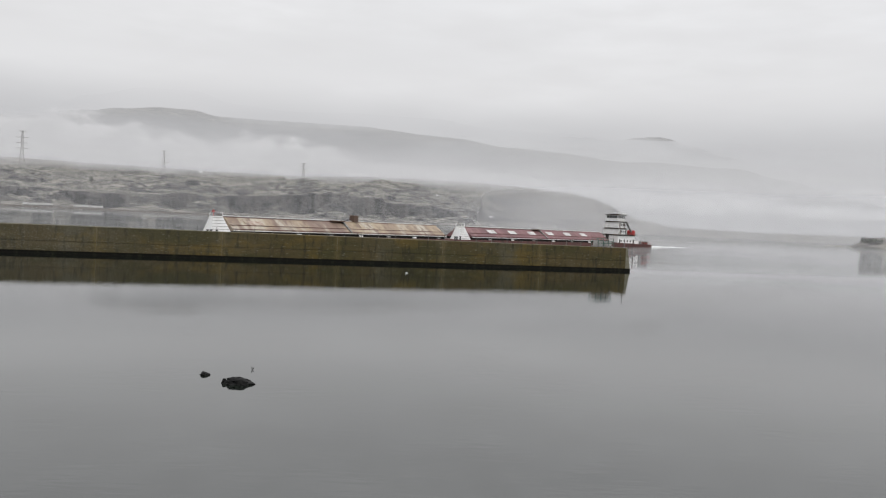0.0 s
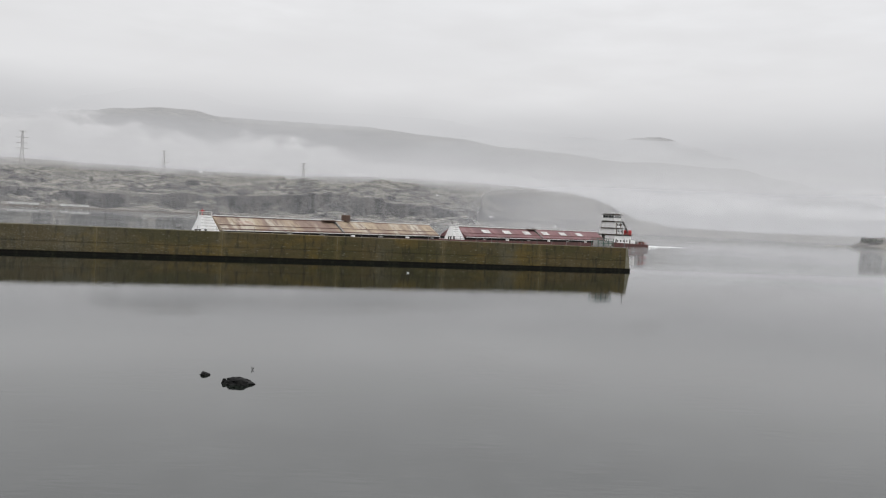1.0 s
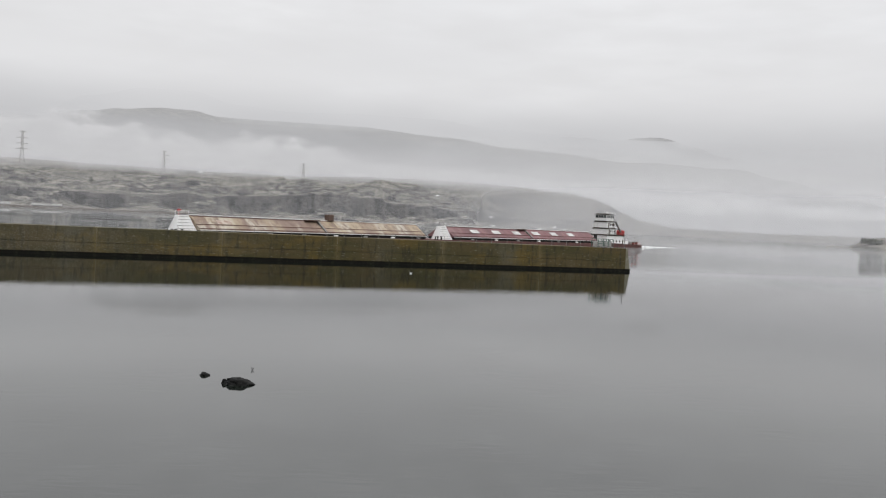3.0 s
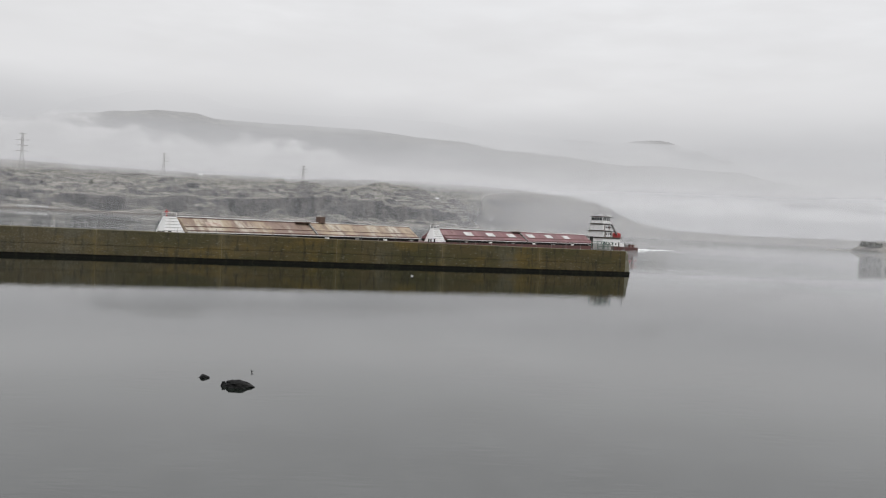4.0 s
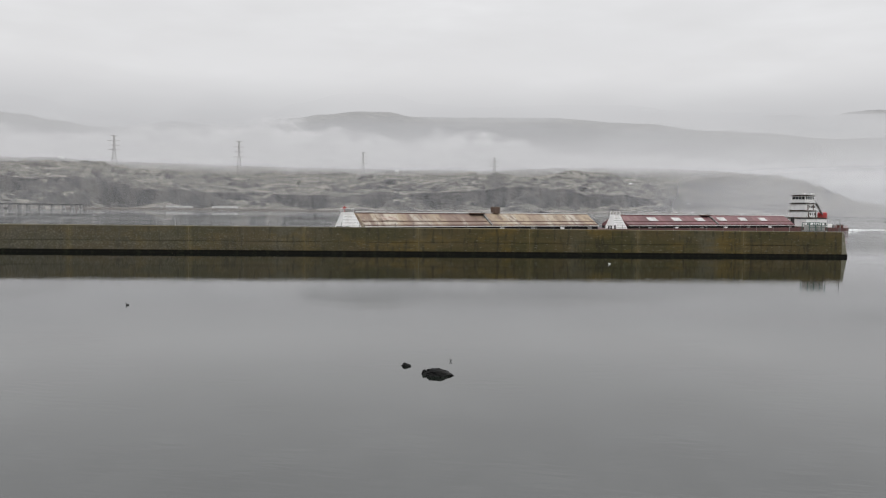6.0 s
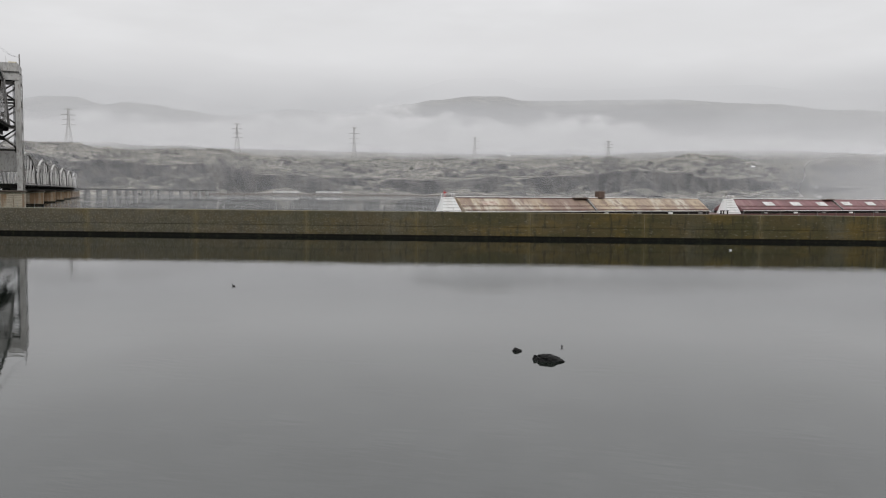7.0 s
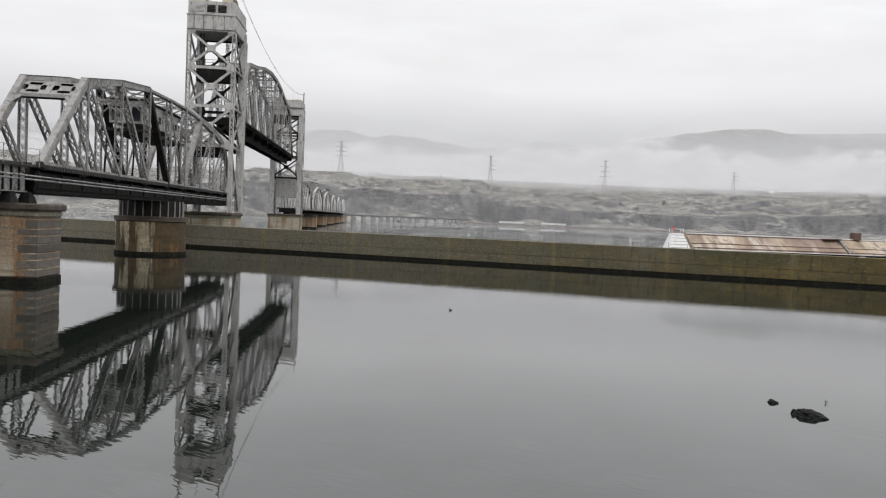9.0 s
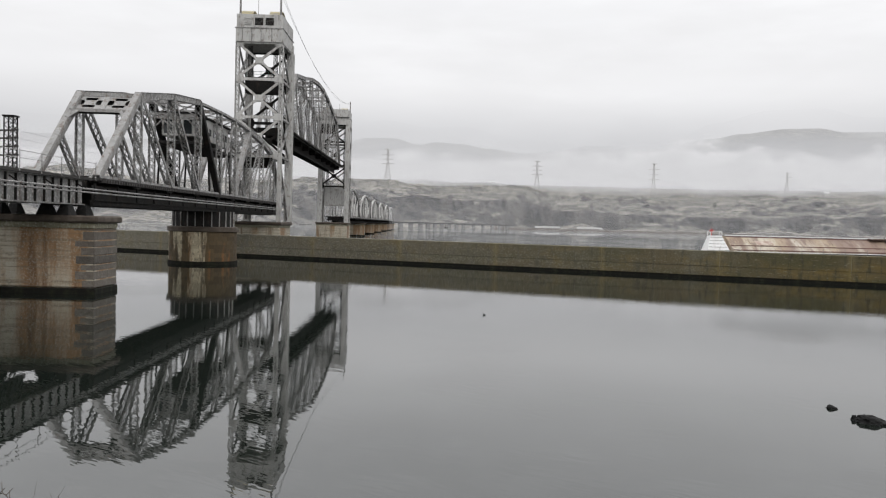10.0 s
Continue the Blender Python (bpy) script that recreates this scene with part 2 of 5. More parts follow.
M_TWIG = shader("bare_twig", (0.10, 0.085, 0.07), 0.85, 0, ((30, (1, 1, 1), 0.45, 0.6, (0.05, 0.04, 0.035), 0.7),))
M_BUSH = shader("grey_green_foliage", (0.045, 0.055, 0.03), 0.9, 0, ((0.5, (1, 1, 1), 0.45, 0.6, (0.08, 0.08, 0.055), 0.7),), 0.2, 2)


def water_shader():
    mat = bpy.data.materials.new("river_water")
    mat.use_nodes = True
    nt = mat.node_tree
    b = nt.nodes["Principled BSDF"]
    b.inputs["Base Color"].default_value = (0.010, 0.013, 0.0105, 1)
    b.inputs["IOR"].default_value = 1.68
    b.inputs["Roughness"].default_value = 0.012
    tc = nt.nodes.new("ShaderNodeTexCoord")

    def wave(scale, stretch, turn, detail):
        mp = nt.nodes.new("ShaderNodeMapping")
        mp.inputs["Scale"].default_value = stretch
        mp.inputs["Rotation"].default_value = (0, 0, radians(turn))
        nz = nt.nodes.new("ShaderNodeTexNoise")
        nz.inputs["Scale"].default_value, nz.inputs["Detail"].default_value = scale, detail
        nt.links.new(tc.outputs["Object"], mp.inputs["Vector"])
        nt.links.new(mp.outputs["Vector"], nz.inputs["Vector"])
        return nz.outputs["Fac"]

    def op(kind, a, c):
        m = nt.nodes.new("ShaderNodeMath")
        m.operation = kind
        for i, v in enumerate((a, c)):
            if isinstance(v, (int, float)):
                m.inputs[i].default_value = v
            else:
                nt.links.new(v, m.inputs[i])
        return m.outputs[0]

    def rng(v, a, c, ya, yc):
        r = nt.nodes.new("ShaderNodeMapRange")
        r.interpolation_type = "SMOOTHSTEP"
        for key, val in (("From Min", a), ("From Max", c), ("To Min", ya), ("To Max", yc)):
            r.inputs[key].default_value = val
        nt.links.new(v, r.inputs["Value"])
        return r.outputs["Result"]
    # calm lee side of the guide wall, wind-ruffled channel beyond it
    sep = nt.nodes.new("ShaderNodeSeparateXYZ")
    nt.links.new(tc.outputs["Object"], sep.inputs[0])
    beyond = op("SUBTRACT", sep.outputs["Y"], op("MULTIPLY", sep.outputs["X"], 0.33))
    side = rng(beyond, 120, 160, 0, 1)
    west = rng(sep.outputs["X"], -20, 150, 1, 0.12)
    patches = rng(wave(0.016, (0.07, 1, 1), 0, 4), 0.40, 0.58, 0.7, 1)
    reach = rng(sep.outputs["Y"], 330, 800, 0, 0.75)
    ruffled = op("MULTIPLY", op("MAXIMUM", op("MULTIPLY", side, west), reach), patches)
    calm = op("MULTIPLY", wave(3.4, (0.28, 1, 1), -35, 2), 0.0025)
    swell = op("MULTIPLY", wave(0.12, (0.6, 1, 1), -15, 2), 0.010)
    chop = op("MULTIPLY", op("MULTIPLY", wave(0.4, (0.35, 1, 1), 12, 5), 2.4), ruffled)
    total = op("ADD", op("ADD", calm, swell), chop)
    bp = nt.nodes.new("ShaderNodeBump")
    bp.inputs["Strength"].default_value, bp.inputs["Distance"].default_value = 1.0, 1.0
    nt.links.new(total, bp.inputs["Height"])
    nt.links.new(bp.outputs["Normal"], b.inputs["Normal"])
    # facets of the ruffled channel face the eye and mirror less
    nt.links.new(rng(ruffled, 0.0, 1.0, 0.5, 0.06), b.inputs["Specular IOR Level"])
    return mat


def land_shader():
    """Dry winter grass on flat ground, dark basalt where it is steep, pale scree between."""
    mat = bpy.data.materials.new("dry_grass_and_basalt")
    mat.use_nodes = True
    nt = mat.node_tree
    b = nt.nodes["Principled BSDF"]
    b.inputs["Roughness"].default_value = 0.95
    tc, geo = nt.nodes.new("ShaderNodeTexCoord"), nt.nodes.new("ShaderNodeNewGeometry")

    def noise(scale, stretch, lo, hi):
        mp = nt.nodes.new("ShaderNodeMapping")
        mp.inputs["Scale"].default_value = stretch
        nz = nt.nodes.new("ShaderNodeTexNoise")
        nz.inputs["Scale"].default_value, nz.inputs["Detail"].default_value, nz.inputs["Roughness"].default_value = scale, 7, 0.6
        rg = nt.nodes.new("ShaderNodeMapRange")
        rg.inputs["From Min"].default_value, rg.inputs["From Max"].default_value = lo, hi
        nt.links.new(tc.outputs["Object"], mp.inputs["Vector"])
        nt.links.new(mp.outputs["Vector"], nz.inputs["Vector"])
        nt.links.new(nz.outputs["Fac"], rg.inputs["Value"])
        return rg.outputs["Result"]

    def mix(fac, a, c):
        m = nt.nodes.new("ShaderNodeMixRGB")
        nt.links.new(fac, m.inputs["Fac"])
        for key, v in (("Color1", a), ("Color2", c)):
            if isinstance(v, tuple):
                m.inputs[key].default_value = (*v, 1)
            else:
                nt.links.new(v, m.inputs[key])
        return m.outputs["Color"]
    grass = mix(noise(0.02, (1, 1, 4), 0.42, 0.58), (0.29, 0.272, 0.233), (0.17, 0.16, 0.14))
    grass = mix(noise(0.028, (1, 1, 6), 0.52, 0.6), grass, (0.075, 0.073, 0.064))
    grass = mix(noise(0.16, (1, 1, 3), 0.51, 0.57), grass, (0.06, 0.058, 0.053))
    rock = mix(noise(0.05, (1, 1, 0.25), 0.4, 0.62), (0.022, 0.022, 0.023), (0.10, 0.096, 0.088))
    sep = nt.nodes.new("ShaderNodeSeparateXYZ")
    nt.links.new(geo.outputs["Normal"], sep.inputs[0])
    steep = nt.nodes.new("ShaderNodeMapRange")
    steep.inputs["From Min"].default_value, steep.inputs["From Max"].default_value = 0.93, 0.84
    nt.links.new(sep.outputs["Z"], steep.inputs["Value"])
    nt.links.new(mix(steep.outputs["Result"], grass, rock), b.inputs["Base Color"])
    nz = nt.nodes.new("ShaderNodeTexNoise")
    nz.inputs["Scale"].default_value, nz.inputs["Detail"].default_value = 0.09, 8
    bp = nt.nodes.new("ShaderNodeBump")
    bp.inputs["Distance"].default_value = 9.0
    nt.links.new(tc.outputs["Object"], nz.inputs["Vector"])
    nt.links.new(nz.outputs["Fac"], bp.inputs["Height"])
    nt.links.new(bp.outputs["Normal"], b.inputs["Normal"])
    return mat


M_WATER, M_LAND = water_shader(), land_shader()


def stained_joints(mat, spacing, colour):
    """Rusty seepage below the vertical joints, which lie at multiples of the spacing along x."""
    nt = mat.node_tree
    b = nt.nodes["Principled BSDF"]
    old = b.inputs["Base Color"].links[0].from_socket
    tc, sep, nz = nt.nodes.new("ShaderNodeTexCoord"), nt.nodes.new("ShaderNodeSeparateXYZ"), nt.nodes.new("ShaderNodeTexNoise")
    nz.inputs["Scale"].default_value, nz.inputs["Detail"].default_value = 1.3, 6
    nt.links.new(tc.outputs["Object"], sep.inputs[0])
    nt.links.new(tc.outputs["Object"], nz.inputs["Vector"])

    def op(kind, a, c=0.0):
        m = nt.nodes.new("ShaderNodeMath")
        m.operation = kind
        for i, v in enumerate((a, c)):
            if isinstance(v, (int, float)):
                m.inputs[i].default_value = v
            else:
                nt.links.new(v, m.inputs[i])
        return m.outputs[0]
    away = op("PINGPONG", sep.outputs["X"], spacing / 2)
    reach = op("MULTIPLY", nz.outputs["Fac"], 1.15)
    mask = nt.nodes.new("ShaderNodeMapRange")
    mask.inputs["From Min"].default_value, mask.inputs["From Max"].default_value = 0.0, 0.6
    nt.links.new(op("SUBTRACT", reach, away), mask.inputs["Value"])
    mask.inputs["To Max"].default_value = 0.34
    mx = nt.nodes.new("ShaderNodeMixRGB")
    mx.inputs["Color2"].default_value = (*colour, 1)
    nt.links.new(mask.outputs["Result"], mx.inputs["Fac"])
    # the moss gives way to bare grey concrete towards the bridge
    bare, patch, grey = nt.nodes.new("ShaderNodeMapRange"), nt.nodes.new("ShaderNodeTexNoise"), nt.nodes.new("ShaderNodeMixRGB")
    patch.inputs["Scale"].default_value, patch.inputs["Detail"].default_value = 1.1, 7
    nt.links.new(tc.outputs["Object"], patch.inputs["Vector"])
    bare.inputs["From Min"].default_value, bare.inputs["From Max"].default_value = 55, 150
    bare.inputs["To Max"].default_value = 0.95
    nt.links.new(op("MULTIPLY", sep.outputs["X"], -1.0), bare.inputs["Value"])
    grey.inputs["Color2"].default_value = (0.125, 0.116, 0.093, 1)
    nt.links.new(op("MULTIPLY", bare.outputs["Result"], op("MULTIPLY", patch.outputs["Fac"], 1.5)), grey.inputs["Fac"])
    nt.links.new(old, grey.inputs["Color1"])
    # pale lime speckle on the bare stretch
    fine, fleck, pale = nt.nodes.new("ShaderNodeTexNoise"), nt.nodes.new("ShaderNodeMapRange"), nt.nodes.new("ShaderNodeMixRGB")
    fine.inputs["Scale"].default_value, fine.inputs["Detail"].default_value = 4.5, 8
    nt.links.new(tc.outputs["Object"], fine.inputs["Vector"])
    fleck.inputs["From Min"].default_value, fleck.inputs["From Max"].default_value, fleck.inputs["To Max"].default_value = 0.52, 0.62, 0.55
    nt.links.new(fine.outputs["Fac"], fleck.inputs["Value"])
    pale.inputs["Color2"].default_value = (0.25, 0.235, 0.19, 1)
    nt.links.new(op("MULTIPLY", bare.outputs["Result"], fleck.outputs["Result"]), pale.inputs["Fac"])
    nt.links.new(grey.outputs["Color"], pale.inputs["Color1"])
    nt.links.new(pale.outputs["Color"], mx.inputs["Color1"])
    nt.links.new(mx.outputs["Color"], b.inputs["Base Color"])


stained_joints(M_CONCRETE, 15.24, (0.21, 0.16, 0.06))


# ---- helpers for building ----
def part(name, bm, material, parent=None, label="", category="", group="", kind="", smooth=False):
    me = bpy.data.meshes.new(name)
    bmesh.ops.recalc_face_normals(bm, faces=bm.faces)
    bm.to_mesh(me)
    bm.free()
    me.materials.append(material)
    if smooth:
        for p in me.polygons:
            p.use_smooth = True
    ob = new(name, me)
    ob.parent = parent
    return tagged(ob, label, category, group, kind)


def thing(name, m, label, category, group="", kind=""):
    ob = new(name)
    ob.empty_display_size = 0.5
    ob.matrix_world = m
    return tagged(ob, label, category, group, kind)


def box(bm, x0, x1, y0, y1, z0, z1, bevel=0.0):
    vs = [bm.verts.new((x, y, z)) for x in (x0, x1) for y in (y0, y1) for z in (z0, z1)]
    fs = [bm.faces.new([vs[i] for i in f]) for f in ((0, 1, 3, 2), (4, 6, 7, 5), (0, 4, 5, 1), (2, 3, 7, 6), (0, 2, 6, 4), (1, 5, 7, 3))]
    if bevel:
        es = list({e for f in fs for e in f.edges})
        bmesh.ops.bevel(bm, geom=es, offset=bevel, segments=1, affect="EDGES", clamp_overlap=True)


def beam(bm, a, b, w, h, side=(1, 0, 0)):
    """A bar from a to b; w across the side axis, h along it."""
    a, b, side = Vector(a), Vector(b), Vector(side)
    d = (b - a).normalized()
    n = d.cross(side)
    if n.length < 1e-4:
        n = d.cross(Vector((0, 1, 0.1)))
    n.normalize()
    s = n.cross(d).normalized()
    vs = []
    for p in (a, b):
        for i, j in ((-1, -1), (1, -1), (1, 1), (-1, 1)):
            vs.append(bm.verts.new(p + n * (w / 2 * i) + s * (h / 2 * j)))
    for f in ((0, 1, 2, 3), (7, 6, 5, 4), (0, 4, 5, 1), (1, 5, 6, 2), (2, 6, 7, 3), (3, 7, 4, 0)):
        bm.faces.new([vs[i] for i in f])


def laced(bm, a, b, w, h, pitch=0.8, bar=0.065):
    """A built-up member: two channels, h apart across the bridge, joined by crossed lacing bars on both faces."""
    a, b, side = Vector(a), Vector(b), Vector((1, 0, 0))
    d = b - a
    length = d.length
    d.normalize()
    n = d.cross(side)
    n.normalize()
    s = n.cross(d).normalized()
    for i in (-1, 1):
        o = s * (i * (h / 2 - 0.03))
        beam(bm, a + o, b + o, w, 0.05, s)
        for j in (-1, 1):
            q = s * (i * (h / 2 - 0.06)) + n * (j * (w / 2 - 0.02))
            beam(bm, a + q, b + q, 0.04, 0.1, s)
    k = max(2, int(length / pitch))
    for j in (-1, 1):
        for m in range(k):
            for cross in (-1, 1):
                p = a + d * (length * m / k) + s * (cross * (h / 2 - 0.08)) + n * (j * (w / 2 + 0.02))
                q = a + d * (length * (m + 1) / k) - s * (cross * (h / 2 - 0.08)) + n * (j * (w / 2 + 0.02))
                beam(bm, p, q, 0.025, bar, s)


def rod(bm, a, b, r0, r1=None, n=8):
    a, b = Vector(a), Vector(b)
    r1 = r0 if r1 is None else r1
    q = (b - a).to_track_quat("Z", "Y")
    rings = []
    for p, r in ((a, r0), (b, r1)):
        rings.append([bm.verts.new(p + q @ Vector((r * math.cos(2 * math.pi * i / n), r * math.sin(2 * math.pi * i / n), 0))) for i in range(n)])
    for i in range(n):
        bm.faces.new((rings[0][i], rings[0][(i + 1) % n], rings[1][(i + 1) % n], rings[1][i]))
    bm.faces.new(rings[0][::-1])
    bm.faces.new(rings[1])


def strand(bm, a, b, sag, r, n=14):
    pts = [Vector(a).lerp(Vector(b), i / n) - Vector((0, 0, 4 * sag * (i / n) * (1 - i / n))) for i in range(n + 1)]
    for p, q in zip(pts, pts[1:]):
        rod(bm, p, q, r, r, 4)


def lathe(bm, rings, n=32):
    """Rings of (radius, z), closed above and below."""
    rows = [[bm.verts.new((r * math.cos(2 * math.pi * i / n), r * math.sin(2 * math.pi * i / n), z)) for i in range(n)] for r, z in rings]
    for p, q in zip(rows, rows[1:]):
        for i in range(n):
            bm.faces.new((p[i], p[(i + 1) % n], q[(i + 1) % n], q[i]))
    bm.faces.new(rows[0][::-1])
    bm.faces.new(rows[-1])


def lerp_table(table, v):
    for (a, p), (b, q) in zip(table, table[1:]):
        if a <= v <= b:
            f = (v - a) / (b - a)
            f = f * f * (3 - 2 * f)
            return p + (q - p) * f
    return table[0][1] if v < table[0][0] else table[-1][1]


def grid_mesh(name, pts, rows, cols, material, smooth=True):
    faces = [(i * cols + j, i * cols + j + 1, (i + 1) * cols + j + 1, (i + 1) * cols + j) for i in range(rows - 1) for j in range(cols - 1)]
    me = bpy.data.meshes.new(name)
    me.from_pydata(pts, [], faces)
    me.materials.append(material)
    if smooth:
        for p in me.polygons:
            p.use_smooth = True
    return new(name, me)


# ---- river, banks, hills ----
bm = bmesh.new()
vs = [bm.verts.new(p) for p in ((-5000, -600, 0), (5000, -600, 0), (5000, 5000, 0), (-5000, 5000, 0))]
bm.faces.new(vs)
tagged(part("water", bm, M_WATER), "calm grey river water with soft reflections", "water", "", "structure")

SHORE = ((-60, 2900), (-30, 2800), (-20, 2500), (-10, 2250), (0, 1900), (10, 1700), (22, 1520), (33, 1420), (45, 1230), (62, 900), (75, 820), (115, 800))
CLIFF = ((-60, 5), (-22, 5), (-14, 8), (-8, 20), (-4, 34), (-1.4, 45), (1, 48), (5, 53), (8.8, 54), (13.3, 46), (17.4, 44), (20.5, 33), (24, 31), (29, 38), (33, 37), (38, 53), (42, 51), (47, 50), (58, 42), (115, 40))
TALUS = ((-60, 0.9), (0, 0.5), (4, 0.2), (7, 0.5), (9, 0.2), (13, 0.2), (16.5, 0.85), (18.2, 0.3), (22, 0.2), (26, 0.45), (30, 0.12), (35, 0.2), (38, 0.5), (46, 0.55), (60, 0.6), (115, 0.5))
PLAIN = ((-60, 0.2), (-20, 0.3), (-16, 0.4), (-13.5, 0.75), (-12.2, 1.2), (-11.2, 1.75), (-10, 2.15), (-8.7, 2.45), (-4, 2.8), (2, 2.95), (11, 2.7), (19, 2.7), (26, 2.75), (33, 2.8), (48, 2.85), (62, 2.9), (115, 2.9))
RIDGE = ((-60, 0.8), (-34, 1.3), (-29, 1.9), (-27, 2.5), (-25.7, 2.87), (-22.4, 3.64), (-19, 4.4), (-12.8, 4.6), (-7.6, 5.1), (-4.8, 5.25), (0, 5.85), (5.7, 6.25), (11, 6.3), (15.5, 6.3), (17.2, 6.58), (19, 6.6),
         (21.7, 6.3), (23.5, 6.0), (28, 5.3), (31, 5.55), (36, 4.9), (38.5, 5.2), (40.2, 5.5), (42, 5.6), (43.2, 5.4), (45, 5.8), (46.5, 5.75), (49, 5.3), (62, 5.0), (115, 4.0))


def land_height(az, r):
    shore, cliff, plain, ridge = (lerp_table(t, az) for t in (SHORE, CLIFF, PLAIN, RIDGE))
    talus = lerp_table(TALUS, az)
    x, y = -r * math.sin(radians(az)), r * math.cos(radians(az))
    n1 = noise.fractal(Vector((x * 0.004, y * 0.004, 1.3)), 1.0, 2.1, 6)
    if r > 3650:
        f = min(1.0, (r - 3650) / 650)
        crest = 6 + 4300 * math.tan(radians(ridge))
        gully = noise.ridged_multi_fractal(Vector((x * 0.0016, y * 0.0016, 5.0)), 0.9, 2.1, 4, 1.0, 2.0) - 1.1
        return (crest * f * (2 - f) - 34 * gully * f * (1 - f) * 2.5) * (1 if r <= 4300 else max(0.2, 1 - (r - 4300) / 900)) + 14 * n1 * f * (1 - f)
    n2 = noise.fractal(Vector((x * 0.02, y * 0.02, 4.7)), 0.9, 2.1, 4)
    n3 = noise.fractal(Vector((x * 0.075, y * 0.075, 7.7)), 0.8, 2.1, 3)
    d = r - shore + 45 * n1 + 7 * n3
    if d < 0:
        return -3 + max(-1.5, d * 0.05)
    rise = cliff * (1 + 0.2 * n1 + 0.12 * n2)
    talus = min(0.95, max(0.08, talus + 0.9 * noise.noise(Vector((x * 0.011, y * 0.011, 9.0)))))
    low = rise * talus * min(1, d / 120) * (1 + 0.5 * n2)
    if d < 120:
        z = low + 3 * n2 * min(1, d / 30)
    elif d < 142:
        z = low + (rise - low) * min(1, max(0, (d - 120) / 15 + 0.5 * n2 + 0.2 * n3))
    else:
        z = rise
    z = max(z, 1.5 * min(1, d / 6))
    far = 700
    if d >= 142:
        # the plateau climbs in broken basalt ledges to its crest, and falls away behind it
        top = 6 + (shore + far) * math.tan(radians(plain))
        f = min(1, (d - 142) / (far - 142))
        fade = min(1, 2.2 * (1 - f) + 0.12)
        z = rise + (top - rise) * f ** 0.85 + (13 * n1 + 4 * n2 + 1.6 * n3) * fade * min(1, (d - 142) / 40)
        ledge = 4.2
        q = z / ledge + 0.35 * n3
        whole = math.floor(q)
        part_up = min(1, max(0, (q - whole - 0.68) / 0.32))
        z += ((whole + part_up * part_up * (3 - 2 * part_up)) * ledge - q * ledge) * 0.85 * fade * min(1, (d - 142) / 15)
    if d > far:
        z = z * max(0.0, 1 - (d - far) / 300) - 2 * min(1, (d - far) / 100)
    return z


AZ = [-58 + 0.5 * i for i in range(84)] + [-16 + 0.1 * i for i in range(690)] + [53 + 0.8 * i for i in range(74)]
DEPTH = [-20, 0, 4, 10] + [10 + 5 * i for i in range(1, 66)] + [335 + 12 * i for i in range(1, 60)] + [1043 + 110 * i for i in range(1, 34)]
pts = []
for az in AZ:
    s = lerp_table(SHORE, az)
    for d in DEPTH:
        r = min(s + d, 4800)
        if d > 1043:
            r = s + 1043 + (4800 - s - 1043) * (d - 1043) / (DEPTH[-1] - 1043)
        pts.append((-r * math.sin(radians(az)), r * math.cos(radians(az)), land_height(az, r)))
far_bank = grid_mesh("ground", pts, len(AZ), len(DEPTH), M_LAND)
tagged(far_bank, "dry grassy far bank with dark basalt cliffs and misty hills", "hillside", "", "structure")

# a farther peak that shows over the clouds
PEAK = ((-24, 3.0), (-21, 4.0), (-18.64, 5.16), (-16.36, 5.86), (-14.5, 6.36), (-13.1, 6.3), (-11.5, 6.0), (-10, 6.2), (-8.1, 6.24), (-6, 5.4), (-2, 4.0))
pts = []
for i in range(111):
    az = -24 + 0.2 * i
    for j in range(9):
        r, f = 4520 + 30 * j, 1 - abs(j - 5) / 5.5
        x, y = -r * math.sin(radians(az)), r * math.cos(radians(az))
        pts.append((x, y, (6 + 4670 * math.tan(radians(lerp_table(PEAK, az)))) * (0.55 + 0.45 * f) + 5 * noise.fractal(Vector((x * 0.01, y * 0.01, 3)), 1, 2, 4)))
tagged(grid_mesh("far_peak", pts, 111, 9, M_LAND), "faint grey mountain top showing over the clouds", "mountain", "", "structure")

# the bank on which the camera stands
pts = []
for i in range(40):
    for j in range(30):
        x, y = -120 + 6 * i, -60 + 2.4 * j
        z = 4.6 - 0.62 * max(0, y + 2.5 - 0.03 * min(0, x)) + 0.25 * noise.fractal(Vector((x * 0.2, y * 0.2, 2)), 1, 2, 4)
        z += 0.5 * max(0, -y - 12) ** 0.7
        pts.append((x, y, max(z, -1.2)))
near_bank = grid_mesh("shore", pts, 40, 30, M_LAND)
tagged(near_bank, "dry grassy near bank sloping to the river", "bank", "", "structure")


def fog_ribbon(name, radius, low, high, mat, label):
    """A band of fog round the valley. low, high: tables of its edges' heights in degrees over bearings; radius: a distance, or a function of the bearing."""
    a0, a1 = low[0][0], low[-1][0]
    n, m = int((a1 - a0) / 0.6), 10
    pts, band, sky = [], [], []
    for i in range(n + 1):
        az = a0 + (a1 - a0) * i / n
        e0, e1 = lerp_table(low, az), lerp_table(high, az)
        r = radius(az) if callable(radius) else radius
        for j in range(m + 1):
            el = e0 + (e1 - e0) * j / m
            pts.append((-r * math.sin(radians(az)), r * math.cos(radians(az)), max(0.15, EYE[2] + r * math.tan(radians(el)))))
            band.append((i / n, j / m))
            sky.append((az / 10, el / 10))
    ob = grid_mesh(name, pts, n + 1, m + 1, mat)
    for uv_name, values in (("band", band), ("sky", sky)):
        layer = ob.data.uv_layers.new(name=uv_name)
        for loop in ob.data.loops:
            layer.data[loop.index].uv = values[loop.vertex_index]
    return tagged(ob, label, "fog", "", "structure")


def flat(el, a0=-75, a1=105):
    return ((a0, el), (a1, el))


